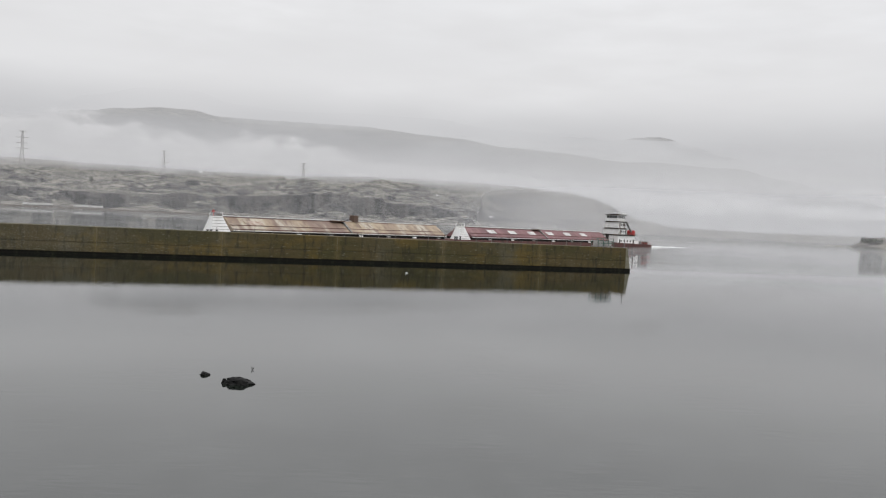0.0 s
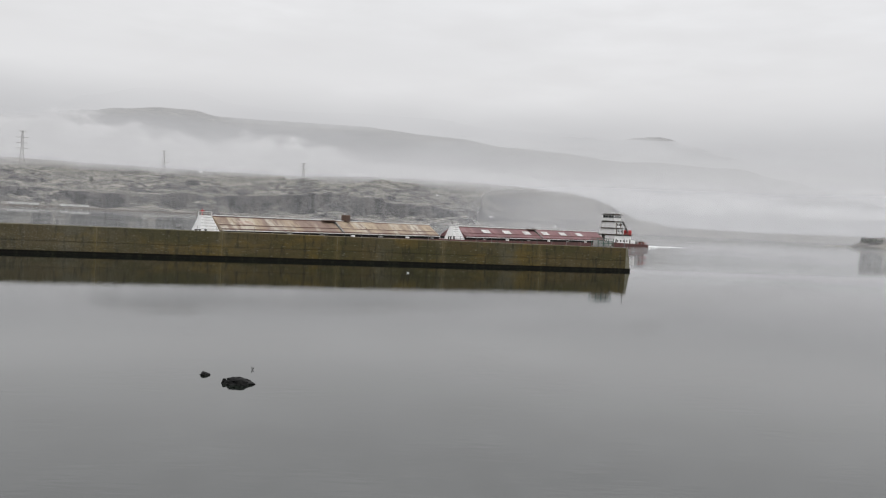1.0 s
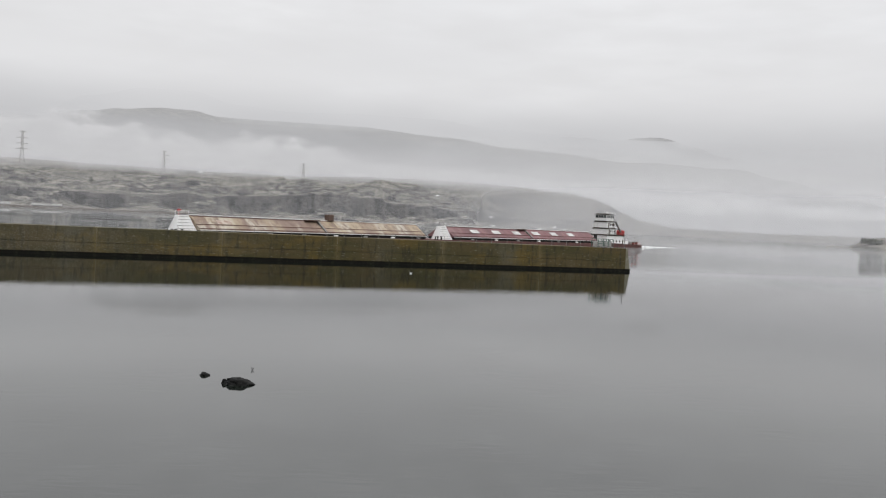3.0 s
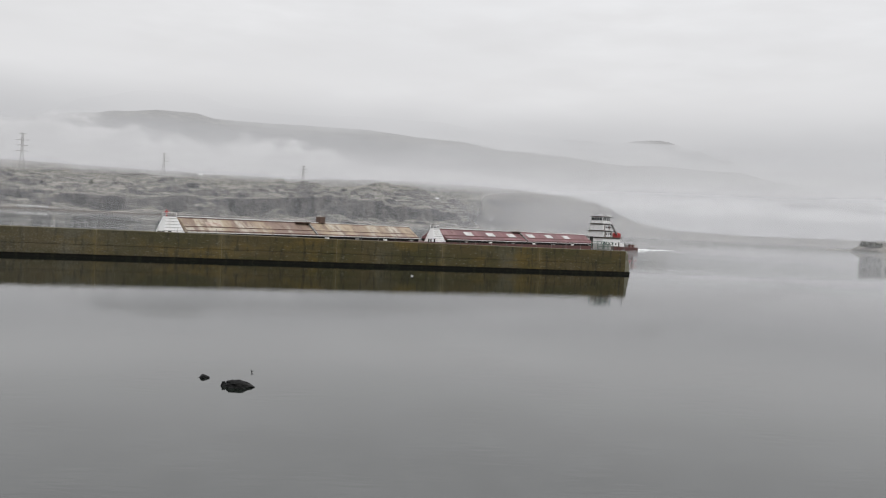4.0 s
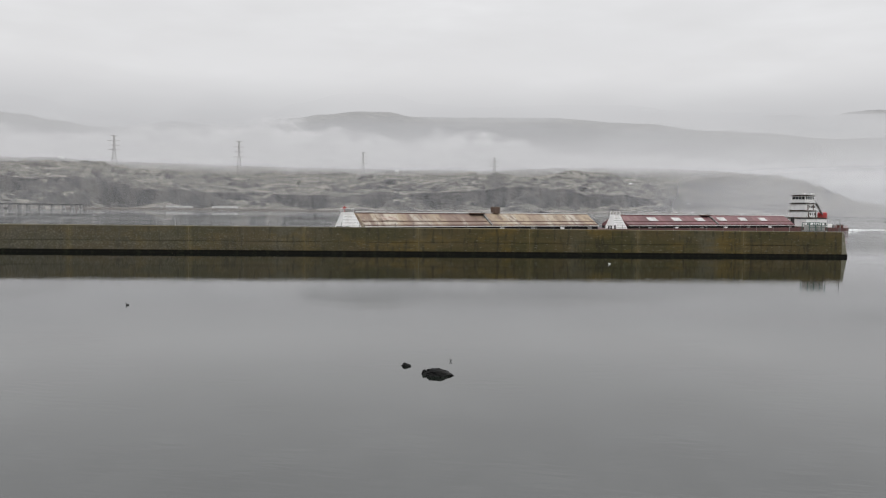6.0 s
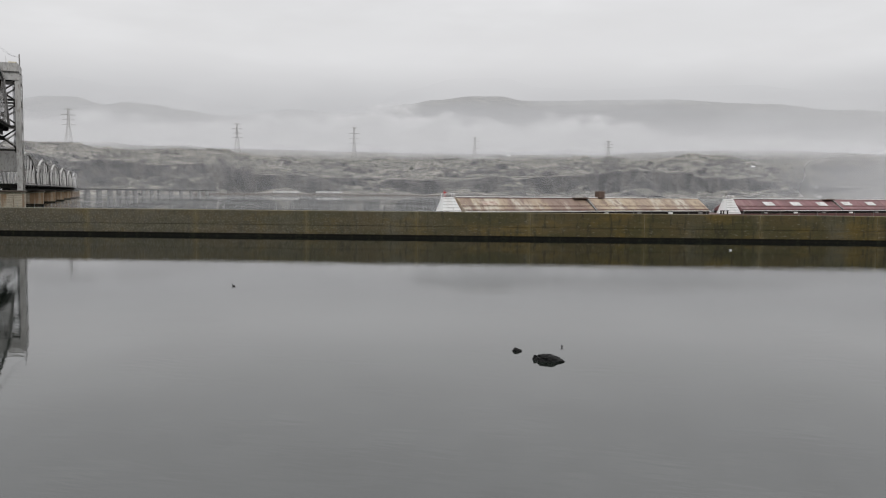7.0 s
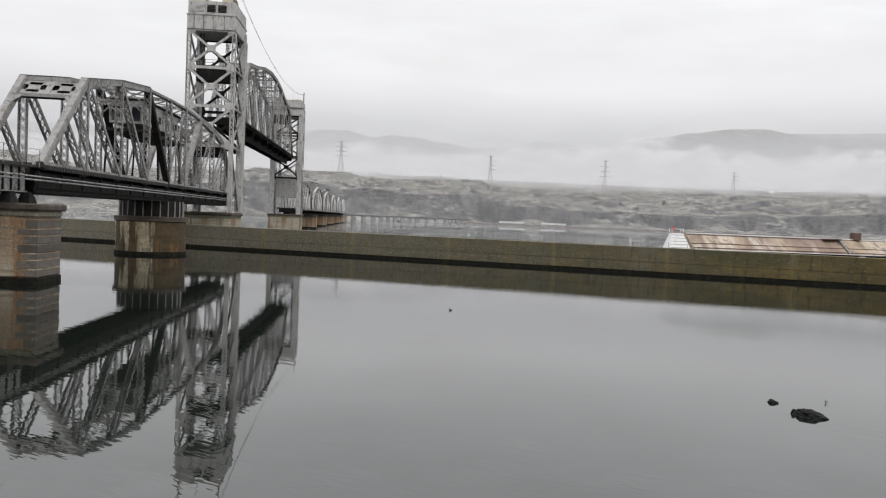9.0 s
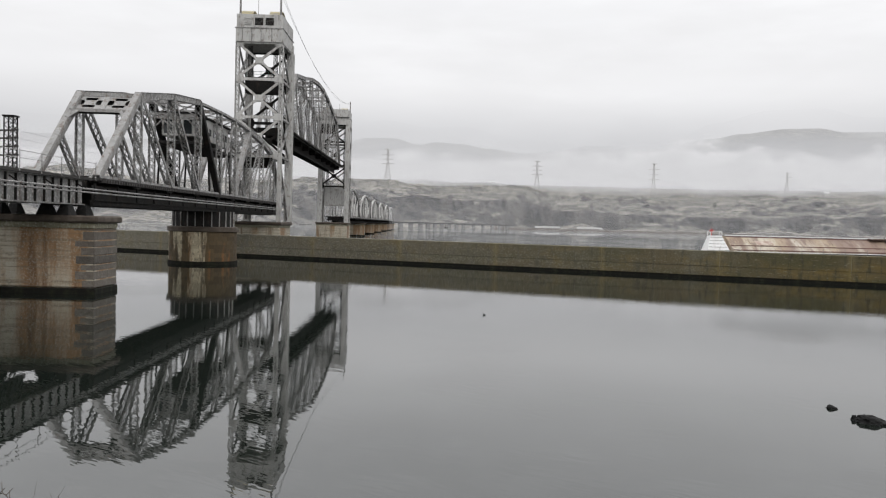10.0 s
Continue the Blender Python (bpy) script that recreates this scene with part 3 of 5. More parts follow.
VEIL = (0.605, 0.605, 0.62)
fog_ribbon("backdrop_haze_1", 640, flat(-0.6), flat(6), fog_shader("river_haze", VEIL, 0.19, (-0.2, -0.1), (0.35, 1.0), 0, 0.85, glow=False), "thin veil of river haze")
fog_ribbon("backdrop_haze_2", lambda az: min(1830, lerp_table(SHORE, az) - 120), flat(-0.3, -75, 4), flat(4.2, -75, 4), fog_shader("mid_haze", VEIL, 0.44, (-0.2, -0.1), (0.45, 0.95), 0, 0.85, ends=0.16, glow=False), "thin veil of valley haze")
# this haze is a glowing sheet, its paleness emitted over the land behind
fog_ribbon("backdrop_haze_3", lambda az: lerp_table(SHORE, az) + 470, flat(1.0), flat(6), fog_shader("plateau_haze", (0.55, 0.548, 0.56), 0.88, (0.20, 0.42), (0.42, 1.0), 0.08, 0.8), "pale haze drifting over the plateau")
# beyond the plateau everything is distance: fog bank, veiled ridge, cloud deck, all glowing in set colours
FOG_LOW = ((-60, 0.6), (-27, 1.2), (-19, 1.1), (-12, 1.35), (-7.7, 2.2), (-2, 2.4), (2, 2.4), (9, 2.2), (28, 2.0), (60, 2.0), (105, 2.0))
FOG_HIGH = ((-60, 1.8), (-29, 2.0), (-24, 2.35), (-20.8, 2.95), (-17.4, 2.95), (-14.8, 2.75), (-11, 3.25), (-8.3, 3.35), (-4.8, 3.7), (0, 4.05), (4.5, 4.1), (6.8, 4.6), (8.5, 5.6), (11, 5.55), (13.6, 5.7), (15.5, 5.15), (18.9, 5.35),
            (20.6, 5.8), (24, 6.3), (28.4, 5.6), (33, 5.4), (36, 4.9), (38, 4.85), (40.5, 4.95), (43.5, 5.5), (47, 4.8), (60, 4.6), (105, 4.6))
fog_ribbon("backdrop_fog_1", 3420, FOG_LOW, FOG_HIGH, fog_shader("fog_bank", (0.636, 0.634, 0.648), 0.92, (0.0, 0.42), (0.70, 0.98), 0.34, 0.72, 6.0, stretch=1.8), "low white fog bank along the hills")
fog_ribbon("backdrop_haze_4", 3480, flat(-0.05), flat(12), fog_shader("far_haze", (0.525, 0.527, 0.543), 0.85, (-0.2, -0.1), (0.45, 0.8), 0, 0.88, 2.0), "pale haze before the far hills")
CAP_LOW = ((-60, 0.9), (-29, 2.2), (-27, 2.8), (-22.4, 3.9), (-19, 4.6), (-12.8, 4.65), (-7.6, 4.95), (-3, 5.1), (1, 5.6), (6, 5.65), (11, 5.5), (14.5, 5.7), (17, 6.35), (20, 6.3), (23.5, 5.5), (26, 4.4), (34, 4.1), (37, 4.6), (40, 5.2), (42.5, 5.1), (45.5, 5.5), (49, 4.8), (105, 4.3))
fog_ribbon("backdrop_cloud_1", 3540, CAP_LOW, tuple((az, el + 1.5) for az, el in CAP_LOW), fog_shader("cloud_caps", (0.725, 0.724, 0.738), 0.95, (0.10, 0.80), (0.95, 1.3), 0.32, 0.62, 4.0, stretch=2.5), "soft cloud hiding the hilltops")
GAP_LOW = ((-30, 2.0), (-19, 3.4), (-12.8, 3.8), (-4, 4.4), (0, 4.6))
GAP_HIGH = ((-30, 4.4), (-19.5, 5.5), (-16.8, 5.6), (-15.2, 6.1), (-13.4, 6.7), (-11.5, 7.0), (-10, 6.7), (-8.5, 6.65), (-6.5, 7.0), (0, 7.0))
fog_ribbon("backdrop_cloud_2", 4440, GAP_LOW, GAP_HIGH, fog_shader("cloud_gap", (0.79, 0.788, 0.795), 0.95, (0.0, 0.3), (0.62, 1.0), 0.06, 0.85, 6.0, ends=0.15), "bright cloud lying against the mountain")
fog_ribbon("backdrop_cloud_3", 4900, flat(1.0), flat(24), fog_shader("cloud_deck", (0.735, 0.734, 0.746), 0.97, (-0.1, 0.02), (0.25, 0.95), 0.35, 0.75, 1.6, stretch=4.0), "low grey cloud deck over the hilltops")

# ---- guide wall of the channel ----
WALL_A, WALL_B, WALL_H = 117.3, 0.333, 3.57
WALL_YAW = math.degrees(math.atan(WALL_B))
WALL_C = math.cos(radians(WALL_YAW))
wall = thing("guide_wall", pose(29.1, WALL_A + WALL_B * 29.1, 0, 0, 0, WALL_YAW), "long mossy concrete guide wall standing in the river", "wall")
BAY = 15.24
for k in range(14):
    x1, x0 = -k * BAY - (0.015 if k else 0.75), -(k + 1) * BAY + 0.015
    bm = bmesh.new()
    box(bm, x0, x1, 0.0, 3.2, 1.61, WALL_H, 0.04)
    part("upper_block", bm, M_CONCRETE, wall)
    bm = bmesh.new()
    box(bm, x0, x1, -0.05, 3.25, 0.42, 1.58, 0.03)
    part("lower_block", bm, M_CONCRETE, wall)
    bm = bmesh.new()
    box(bm, x0 - 0.05, x1, 0.02, 3.2, -2.5, 0.42)
    part("wet_footing", bm, M_WET, wall)
    bm = bmesh.new()
    box(bm, x0 - 0.028, x0 - 0.002, 0.03, 3.1, 0.42, WALL_H - 0.05)
    part("joint_filler", bm, M_CONC2, wall)


# the battered nose of the wall, in paler concrete than the blocks
bm = bmesh.new()
foot = [bm.verts.new(p) for p in ((-0.75, 0.0, 0.42), (0.1, 0.12, 0.42), (0.1, 3.08, 0.42), (-0.75, 3.2, 0.42))]
head = [bm.verts.new(p) for p in ((-0.75, 0.0, WALL_H), (-0.45, 0.1, WALL_H), (-0.45, 3.1, WALL_H), (-0.75, 3.2, WALL_H))]
for i in range(4):
    bm.faces.new((foot[i], foot[(i + 1) % 4], head[(i + 1) % 4], head[i]))
bm.faces.new(foot[::-1])
bm.faces.new(head)
part("nose_block", bm, M_CONC2, wall, "pale sloping nose of the wall")
bm = bmesh.new()
box(bm, -0.75, 0.14, 0.06, 3.14, -2.5, 0.42)
part("wet_footing", bm, M_WET, wall)


# ---- railway bridge ----
AXIS = 42.7
LE, LW = -28.0, -33.6
LC = (LE + LW) / 2


def on_bridge(station, lateral=0.0, z=0.0, turn=0.0):
    return pose(0, 0, 0, 0, 0, AXIS) @ pose(lateral, station, z, 0, 0, turn)


def truss_span(name, station, length, tops, width, chord_z, fine, label, portal=True, floor=2.4, nodes=None, pivot=False):
    """A through truss; local y runs along the span, x across it. tops: heights of the upper nodes over the lower chord;
    nodes: where the panel points stand, evenly if not given; pivot: the old swing span, with heavy posts beside its middle panel."""
    n = len(tops) + 1
    at_y = nodes or [length * i / n for i in range(n + 1)]
    root = thing(name, on_bridge(station, LC, chord_z), label, "bridge")
    w = width / 2
    inset = 1.3 if fine else 0.0
    for sx in (-1, 1):
        x = sx * w
        low = [(x, at_y[i] + (inset + (0.9 if pivot and sx < 0 else 0) if i == 0 else -inset if i == n else 0), 0) for i in range(n + 1)]
        top = [None] + [(x, at_y[i + 1], h) for i, h in enumerate(tops)] + [None]
        mids = n / 2
        for i in range(n):
            bm = bmesh.new()
            beam(bm, low[i], low[i + 1], 0.55, 0.5)
            part("lower_chord", bm, M_STEEL, root)
        for a, b in ((low[0], top[1]), (low[n], top[n - 1])):
            bm = bmesh.new()
            beam(bm, a, b, 0.75, 0.6)
            beam(bm, a, b, 0.5, 0.72)
            part("end_post", bm, M_GREYSTEEL, root)
        for i in range(1, n - 1):
            bm = bmesh.new()
            link = pivot and 3 <= i <= 5
            beam(bm, top[i], top[i + 1], 0.3 if link else 0.65, 0.6)
            if not link:
                beam(bm, Vector(top[i]) + Vector((0, 0, 0.34)), Vector(top[i + 1]) + Vector((0, 0, 0.34)), 0.04, 0.75)
            part("upper_chord", bm, M_STEEL if fine else M_PALESTEEL, root)
        for i in range(1, n):
            bm = bmesh.new()
            (laced if fine else beam)(bm, low[i], top[i], 0.42, 0.82 if fine else 0.3)
            part("vertical", bm, M_STEEL if fine else M_PALESTEEL, root)
            bm = bmesh.new()
            box(bm, x - 0.27, x + 0.27, at_y[i] - 0.7, at_y[i] + 0.7, -0.5, 0.75, 0.15)
            part("gusset", bm, M_STEEL, root)
        for i in range(1, n - 1):
            a, b = (top[i], low[i + 1]) if i + 1 <= mids else (top[i + 1], low[i])
            bm = bmesh.new()
            if pivot and i in (3, 5):
                beam(bm, a, b, 0.75, 0.62)
                beam(bm, a, b, 0.6, 0.72)
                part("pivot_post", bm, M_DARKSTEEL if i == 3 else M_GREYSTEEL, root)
                continue
            if pivot and i == 4:
                beam(bm, a, b, 0.2, 0.2)
            else:
                (laced if fine else beam)(bm, a, b, 0.42, 0.76 if fine else 0.25)
            part("diagonal", bm, M_STEEL if fine else M_PALESTEEL, root)
            if abs(i + 0.5 - mids) < 0.6 and fine:
                a, b = (top[i + 1], low[i]) if i + 1 <= mids else (top[i], low[i + 1])
                bm = bmesh.new()
                beam(bm, a, b, 0.2, 0.2)
                part("counter_diagonal", bm, M_STEEL, root)
        if fine:
            for a, b, c in ((low[0], top[1], low[1]), (low[n], top[n - 1], low[n - 1])):
                bm = bmesh.new()
                m = Vector(a).lerp(Vector(b), 0.5)
                laced(bm, m, Vector(a).lerp(Vector(c), 0.98), 0.36, 0.65)
                part("sub_strut", bm, M_STEEL, root)
    # cross frames overhead
    for i in range(1, n):
        h = tops[i - 1]
        bm = bmesh.new()
        beam(bm, (-w, at_y[i], h), (w, at_y[i], h), 0.35, 0.35, (0, 1, 0))
        part("top_strut", bm, M_STEEL, root)
        if 1 < i < n - 1 and h > 8.5:
            bm = bmesh.new()
            z = h - 1.9
            beam(bm, (-w, at_y[i], z), (w, at_y[i], z), 0.3, 0.25, (0, 1, 0))
            beam(bm, (-w, at_y[i], z), (0, at_y[i], h), 0.16, 0.16, (0, 1, 0))
            beam(bm, (w, at_y[i], z), (0, at_y[i], h), 0.16, 0.16, (0, 1, 0))
            beam(bm, (-w, at_y[i], z - 1.4), (-w + 1.5, at_y[i], z), 0.16, 0.16, (0, 1, 0))
            beam(bm, (w, at_y[i], z - 1.4), (w - 1.5, at_y[i], z), 0.16, 0.16, (0, 1, 0))
            part("sway_frame", bm, M_STEEL, root)
        if i < n - 1:
            bm = bmesh.new()
            beam(bm, (-w, at_y[i], h), (w, at_y[i + 1], tops[i]), 0.16, 0.14, (0, 0, 1))
            beam(bm, (w, at_y[i], h), (-w, at_y[i + 1], tops[i]), 0.16, 0.14, (0, 0, 1))
            part("top_lateral", bm, M_STEEL, root)
    # portals in the plane of the end posts
    if portal:
        for y0, y1, h in ((inset, at_y[1], tops[0]), (length - inset, at_y[n - 1], tops[-1])):
            def at(x, f):
                return Vector((x, y0 + (y1 - y0) * f, h * f))
            bm = bmesh.new()
            # a pierced plate: two panels, each with four oval openings round a crossing
            U, V, nu, nv = 0.80, 0.985, 72, 18

            def pierced(u, v):
                p = (u * 2) % 1.0 * 2 - 1
                return any(((p - cx) / rx) ** 2 + ((v - cy) / ry) ** 2 < 1 for cx, cy, rx, ry in (
                    (-0.6, 0, 0.24, 0.36), (0.6, 0, 0.24, 0.36), (0, 0.5, 0.46, 0.2), (0, -0.5, 0.46, 0.2)))
            web = [[bm.verts.new(at(w * (2 * i / nu - 1), U + (V - U) * j / nv)) for j in range(nv + 1)] for i in range(nu + 1)]
            faces = [bm.faces.new((web[i][j], web[i + 1][j], web[i + 1][j + 1], web[i][j + 1])) for i in range(nu) for j in range(nv)
                     if not pierced((i + 0.5) / nu, (j + 0.5) / nv * 2 - 1)]
            lip = bmesh.ops.extrude_face_region(bm, geom=faces)
            bmesh.ops.translate(bm, vec=(0, 0.06 if y1 > y0 else -0.06, 0), verts=[g for g in lip["geom"] if isinstance(g, bmesh.types.BMVert)])
            bmesh.ops.delete(bm, geom=[v for v in bm.verts if not v.link_faces], context="VERTS")
            beam(bm, at(-w, 0.995), at(w, 0.995), 0.32, 0.5, (0, 1, 0))
            beam(bm, at(-w, 0.785), at(w, 0.785), 0.3, 0.7, (0, 1, 0))
            beam(bm, at(0, U), at(0, V), 0.55, 0.1, (0, 1, 0))
            for sx in (-1, 1):
                beam(bm, at(sx * w, 0.68), at(sx * (w - 0.75), 0.775), 0.3, 0.6, (0, 1, 0))
            part("portal", bm, M_GREYSTEEL, root)
            # added dark plate: stands in for the darkness seen through the openings
            bm = bmesh.new()
            back = Vector((0, 0.55 if y1 > y0 else -0.55, 0))
            beam(bm, at(0, 0.79) + back, at(0, 0.975) + back, 0.06, 2 * w)
            beam(bm, at(-w + 0.3, 0.775) + back * 0.5, at(w - 0.3, 0.775) + back * 0.5, 0.3, 0.75, (0, 1, 0))
            part("portal_dark_backing", bm, M_DARKSTEEL, root)
    # floor: beams and stringers near-black, the shade below the deck put into their colour
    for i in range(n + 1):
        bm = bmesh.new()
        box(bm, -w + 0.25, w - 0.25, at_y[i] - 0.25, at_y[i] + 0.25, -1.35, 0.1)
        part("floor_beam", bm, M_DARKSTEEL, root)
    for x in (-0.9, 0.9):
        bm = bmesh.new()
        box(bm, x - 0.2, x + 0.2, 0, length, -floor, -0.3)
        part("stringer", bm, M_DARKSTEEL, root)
    bm = bmesh.new()
    box(bm, -w - 0.5, w + 0.9, -0.2, length + 0.2, -0.25, -0.03)
    part("deck", bm, M_TIMBER, root)
    bm = bmesh.new()
    for i in range(int(length / 0.62)):
        y = 0.3 + 0.62 * i
        box(bm, w + 0.5, w + 1.15 + 0.06 * random.random(), y - 0.13, y + 0.13, -0.42, -0.12)
    part("tie_edging", bm, M_TIMBER, root, kind="stuff")
    for x in (-0.72, 0.72):
        bm = bmesh.new()
        box(bm, x - 0.04, x + 0.04, 0, length, -0.02, 0.16)
        part("rail", bm, M_BROWN, root)
    return root


truss_span("truss_span", 69.6, 91.6, (8.5, 10.0, 10.9, 11.1, 11.1, 10.7, 9.9, 8.3), LE - LW, 9.3, True,
           "grey riveted steel camelback railway truss on piers", nodes=[0, 11.2, 21.6, 32.3, 42.6, 51.1, 61.3, 71.5, 81.5, 91.6], pivot=True)
truss_span("lift_span", 164.0, 105.0, (12.6, 14.0, 15.8, 16.8, 16.8, 15.8, 14.0, 12.2), LE - LW, 24.1, True,
           "raised steel lift span hanging between two towers")


def tower(station, turn, label, W, weight_z):
    """A lift tower; local y = 0 is the face away from the lifted span, y = D its guide columns."""
    D, Z0, ZH, ZT = 10.2, 5.7, 37.5, 42.4
    root = thing("lift_tower", on_bridge(station, -30.05, 0, turn), label, "tower", "towers of the lift bridge")
    w = W / 2
    levels = (17.4, 24.3, 31.0, ZH)
    for sx in (-1, 1):
        bm = bmesh.new()
        laced(bm, (sx * w, 0.3, Z0), (sx * w, 0.3, ZH), 0.7, 0.75, 0.8, 0.1)
        box(bm, sx * w - 0.36, sx * w + 0.36, -0.08, 0.0, Z0, 17.4)
        part("front_leg", bm, M_PALESTEEL, root)
        bm = bmesh.new()
        box(bm, sx * w - 0.6, sx * w + 0.6, D - 1.1, D, Z0, ZH + 1.5, 0.06)
        box(bm, sx * w - 0.75, sx * w + 0.75, D - 0.12, D + 0.06, Z0, ZH)
        part("guide_column", bm, M_PALESTEEL, root)
        zs = (Z0,) + levels
        for z0, z1 in zip(zs, zs[1:]):
            bm = bmesh.new()
            beam(bm, (sx * w, 0.3, z0), (sx * w, D - 0.6, z1), 0.32, 0.3)
            beam(bm, (sx * w, D - 0.6, z0), (sx * w, 0.3, z1), 0.32, 0.3)
            part("side_brace", bm, M_STEEL, root)
            bm = bmesh.new()
            beam(bm, (sx * w, 0.3, z1), (sx * w, D - 0.6, z1), 0.4, 0.35)
            part("side_strut", bm, M_STEEL, root)
    # the rear face's bracing is near-black, its shade put into the colour
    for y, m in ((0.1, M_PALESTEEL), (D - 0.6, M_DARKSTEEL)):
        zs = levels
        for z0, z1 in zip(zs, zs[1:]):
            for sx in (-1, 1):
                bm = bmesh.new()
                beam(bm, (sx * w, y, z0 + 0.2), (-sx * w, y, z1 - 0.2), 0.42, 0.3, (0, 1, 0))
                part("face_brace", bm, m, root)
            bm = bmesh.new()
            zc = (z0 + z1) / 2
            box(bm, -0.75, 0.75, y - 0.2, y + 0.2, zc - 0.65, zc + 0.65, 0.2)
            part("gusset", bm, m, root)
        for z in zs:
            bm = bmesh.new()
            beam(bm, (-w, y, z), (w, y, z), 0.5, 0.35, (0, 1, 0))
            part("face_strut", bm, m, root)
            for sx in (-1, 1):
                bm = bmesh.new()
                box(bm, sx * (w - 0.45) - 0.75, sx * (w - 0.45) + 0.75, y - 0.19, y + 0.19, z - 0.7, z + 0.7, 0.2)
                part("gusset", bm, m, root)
    # ropes and counterweight
    for sx in (-1, 1):
        for k in range(4):
            bm = bmesh.new()
            x = sx * (w - 1.6) + (k - 1.5) * 0.22
            rod(bm, (x, 3.4, weight_z + 0.3), (x, 3.4, ZH), 0.07, 0.07, 6)
            part("rope", bm, M_DARKSTEEL, root)
    bm = bmesh.new()
    box(bm, -w + 0.9, w - 0.9, 2.2, 4.8, weight_z, weight_z + (2.7 if weight_z > 20 else 7.0), 0.1)
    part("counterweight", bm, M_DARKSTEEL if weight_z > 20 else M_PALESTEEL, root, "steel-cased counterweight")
    # head house
    bm = bmesh.new()
    box(bm, -w - 0.3, w + 0.3, -0.35, D + 0.4, ZH, ZH + 2.4, 0.04)
    girder = part("head_girder", bm, M_PALESTEEL, root, "pale plated head girder")
    bm = bmesh.new()
    box(bm, -w - 0.2, w + 0.2, -0.2, D + 0.9, ZH + 2.5, ZT, 0.04)
    house = part("machinery_house", bm, M_PALESTEEL, root, "pale plated machinery house")
    bm = bmesh.new()
    box(bm, -w - 0.4, w + 0.4, -0.45, D + 1.0, ZH + 2.38, ZH + 2.54)
    part("cornice", bm, M_STEEL, root)
    for x in (-3.0, -1.35, 0.3, 2.2):
        bm = bmesh.new()
        box(bm, x - 0.07, x + 0.07, -0.44, -0.34, ZH + 0.1, ZH + 2.4)
        part("stiffener", bm, M_STEEL, girder)
    for x, m in ((-2.1, M_PALESTEEL), (-0.1, M_DARKSTEEL), (1.75, M_DARKSTEEL)):
        bm = bmesh.new()
        for k in range(6):
            z = ZH + 3.0 + k * 0.22
            box(bm, x - 0.72, x + 0.72, -0.32, -0.2 - 0.01 * k, z, z + 0.15)
        part("louvre", bm, m, house)
    for sx in (-1, 1):
        bm = bmesh.new()
        for k in range(7):
            a0, a1 = math.pi * k / 7, math.pi * (k + 1) / 7
            beam(bm, (sx * 2.5, 3.4 + 2.4 * math.cos(a0), ZT + 0.1 + 1.1 * math.sin(a0)), (sx * 2.5, 3.4 + 2.4 * math.cos(a1), ZT + 0.1 + 1.1 * math.sin(a1)), 0.16, 2.1)
        box(bm, sx * 2.5 - 1.0, sx * 2.5 + 1.0, 1.1, 5.7, ZT, ZT + 0.5)
        part("sheave_hood", bm, M_YELLOW, root, "lichen-yellowed sheave hood")
        bm = bmesh.new()
        rod(bm, (sx * (w - 0.3), 0.5, ZT), (sx * (w - 0.3), 0.5, ZT + 4.0), 0.2, 0.16)
        part("mast", bm, M_STEEL, root)
    bm = bmesh.new()
    rod(bm, (-0.5, 1.0, ZT), (-0.5, 1.0, ZT + 3.2), 0.05, 0.04)
    part("aerial", bm, M_STEEL, root)
    # service platform with a green rail
    bm = bmesh.new()
    box(bm, -w + 0.5, w - 0.5, 5.2, 8.9, 32.0, 32.25)
    part("platform", bm, M_DARKSTEEL, root)
    bm = bmesh.new()
    for z in (32.75, 33.25):
        beam(bm, (-w + 0.5, 5.2, z), (w - 0.5, 5.2, z), 0.06, 0.06, (0, 1, 0))
    for k in range(6):
        x = -w + 0.5 + (W - 1) * k / 5
        beam(bm, (x, 5.2, 32.2), (x, 5.2, 33.25), 0.06, 0.06)
    part("handrail", bm, M_TEAL, root, "green pipe handrail")
    return root


tower(147.8, 0, "tall grey steel lift tower on a concrete pier", 7.75, 28.9)
tower(280.0, 180, "distant grey steel lift tower beyond the raised span", 8.7, 11.2)

# far fixed spans: one mesh set, repeated; haze is put into their pale members
far_span = truss_span("far_truss_span", 283.0, 71.0, (7.6, 9.6, 10.6, 10.6, 9.6, 7.6), LE - LW, 7.6, False, "distant grey steel truss span over the river")
tagged(far_span, group="far spans of the bridge")
for k in range(1, 6):
    copy_thing(far_span, on_bridge(283.0 + 72 * k, LC, 7.6))


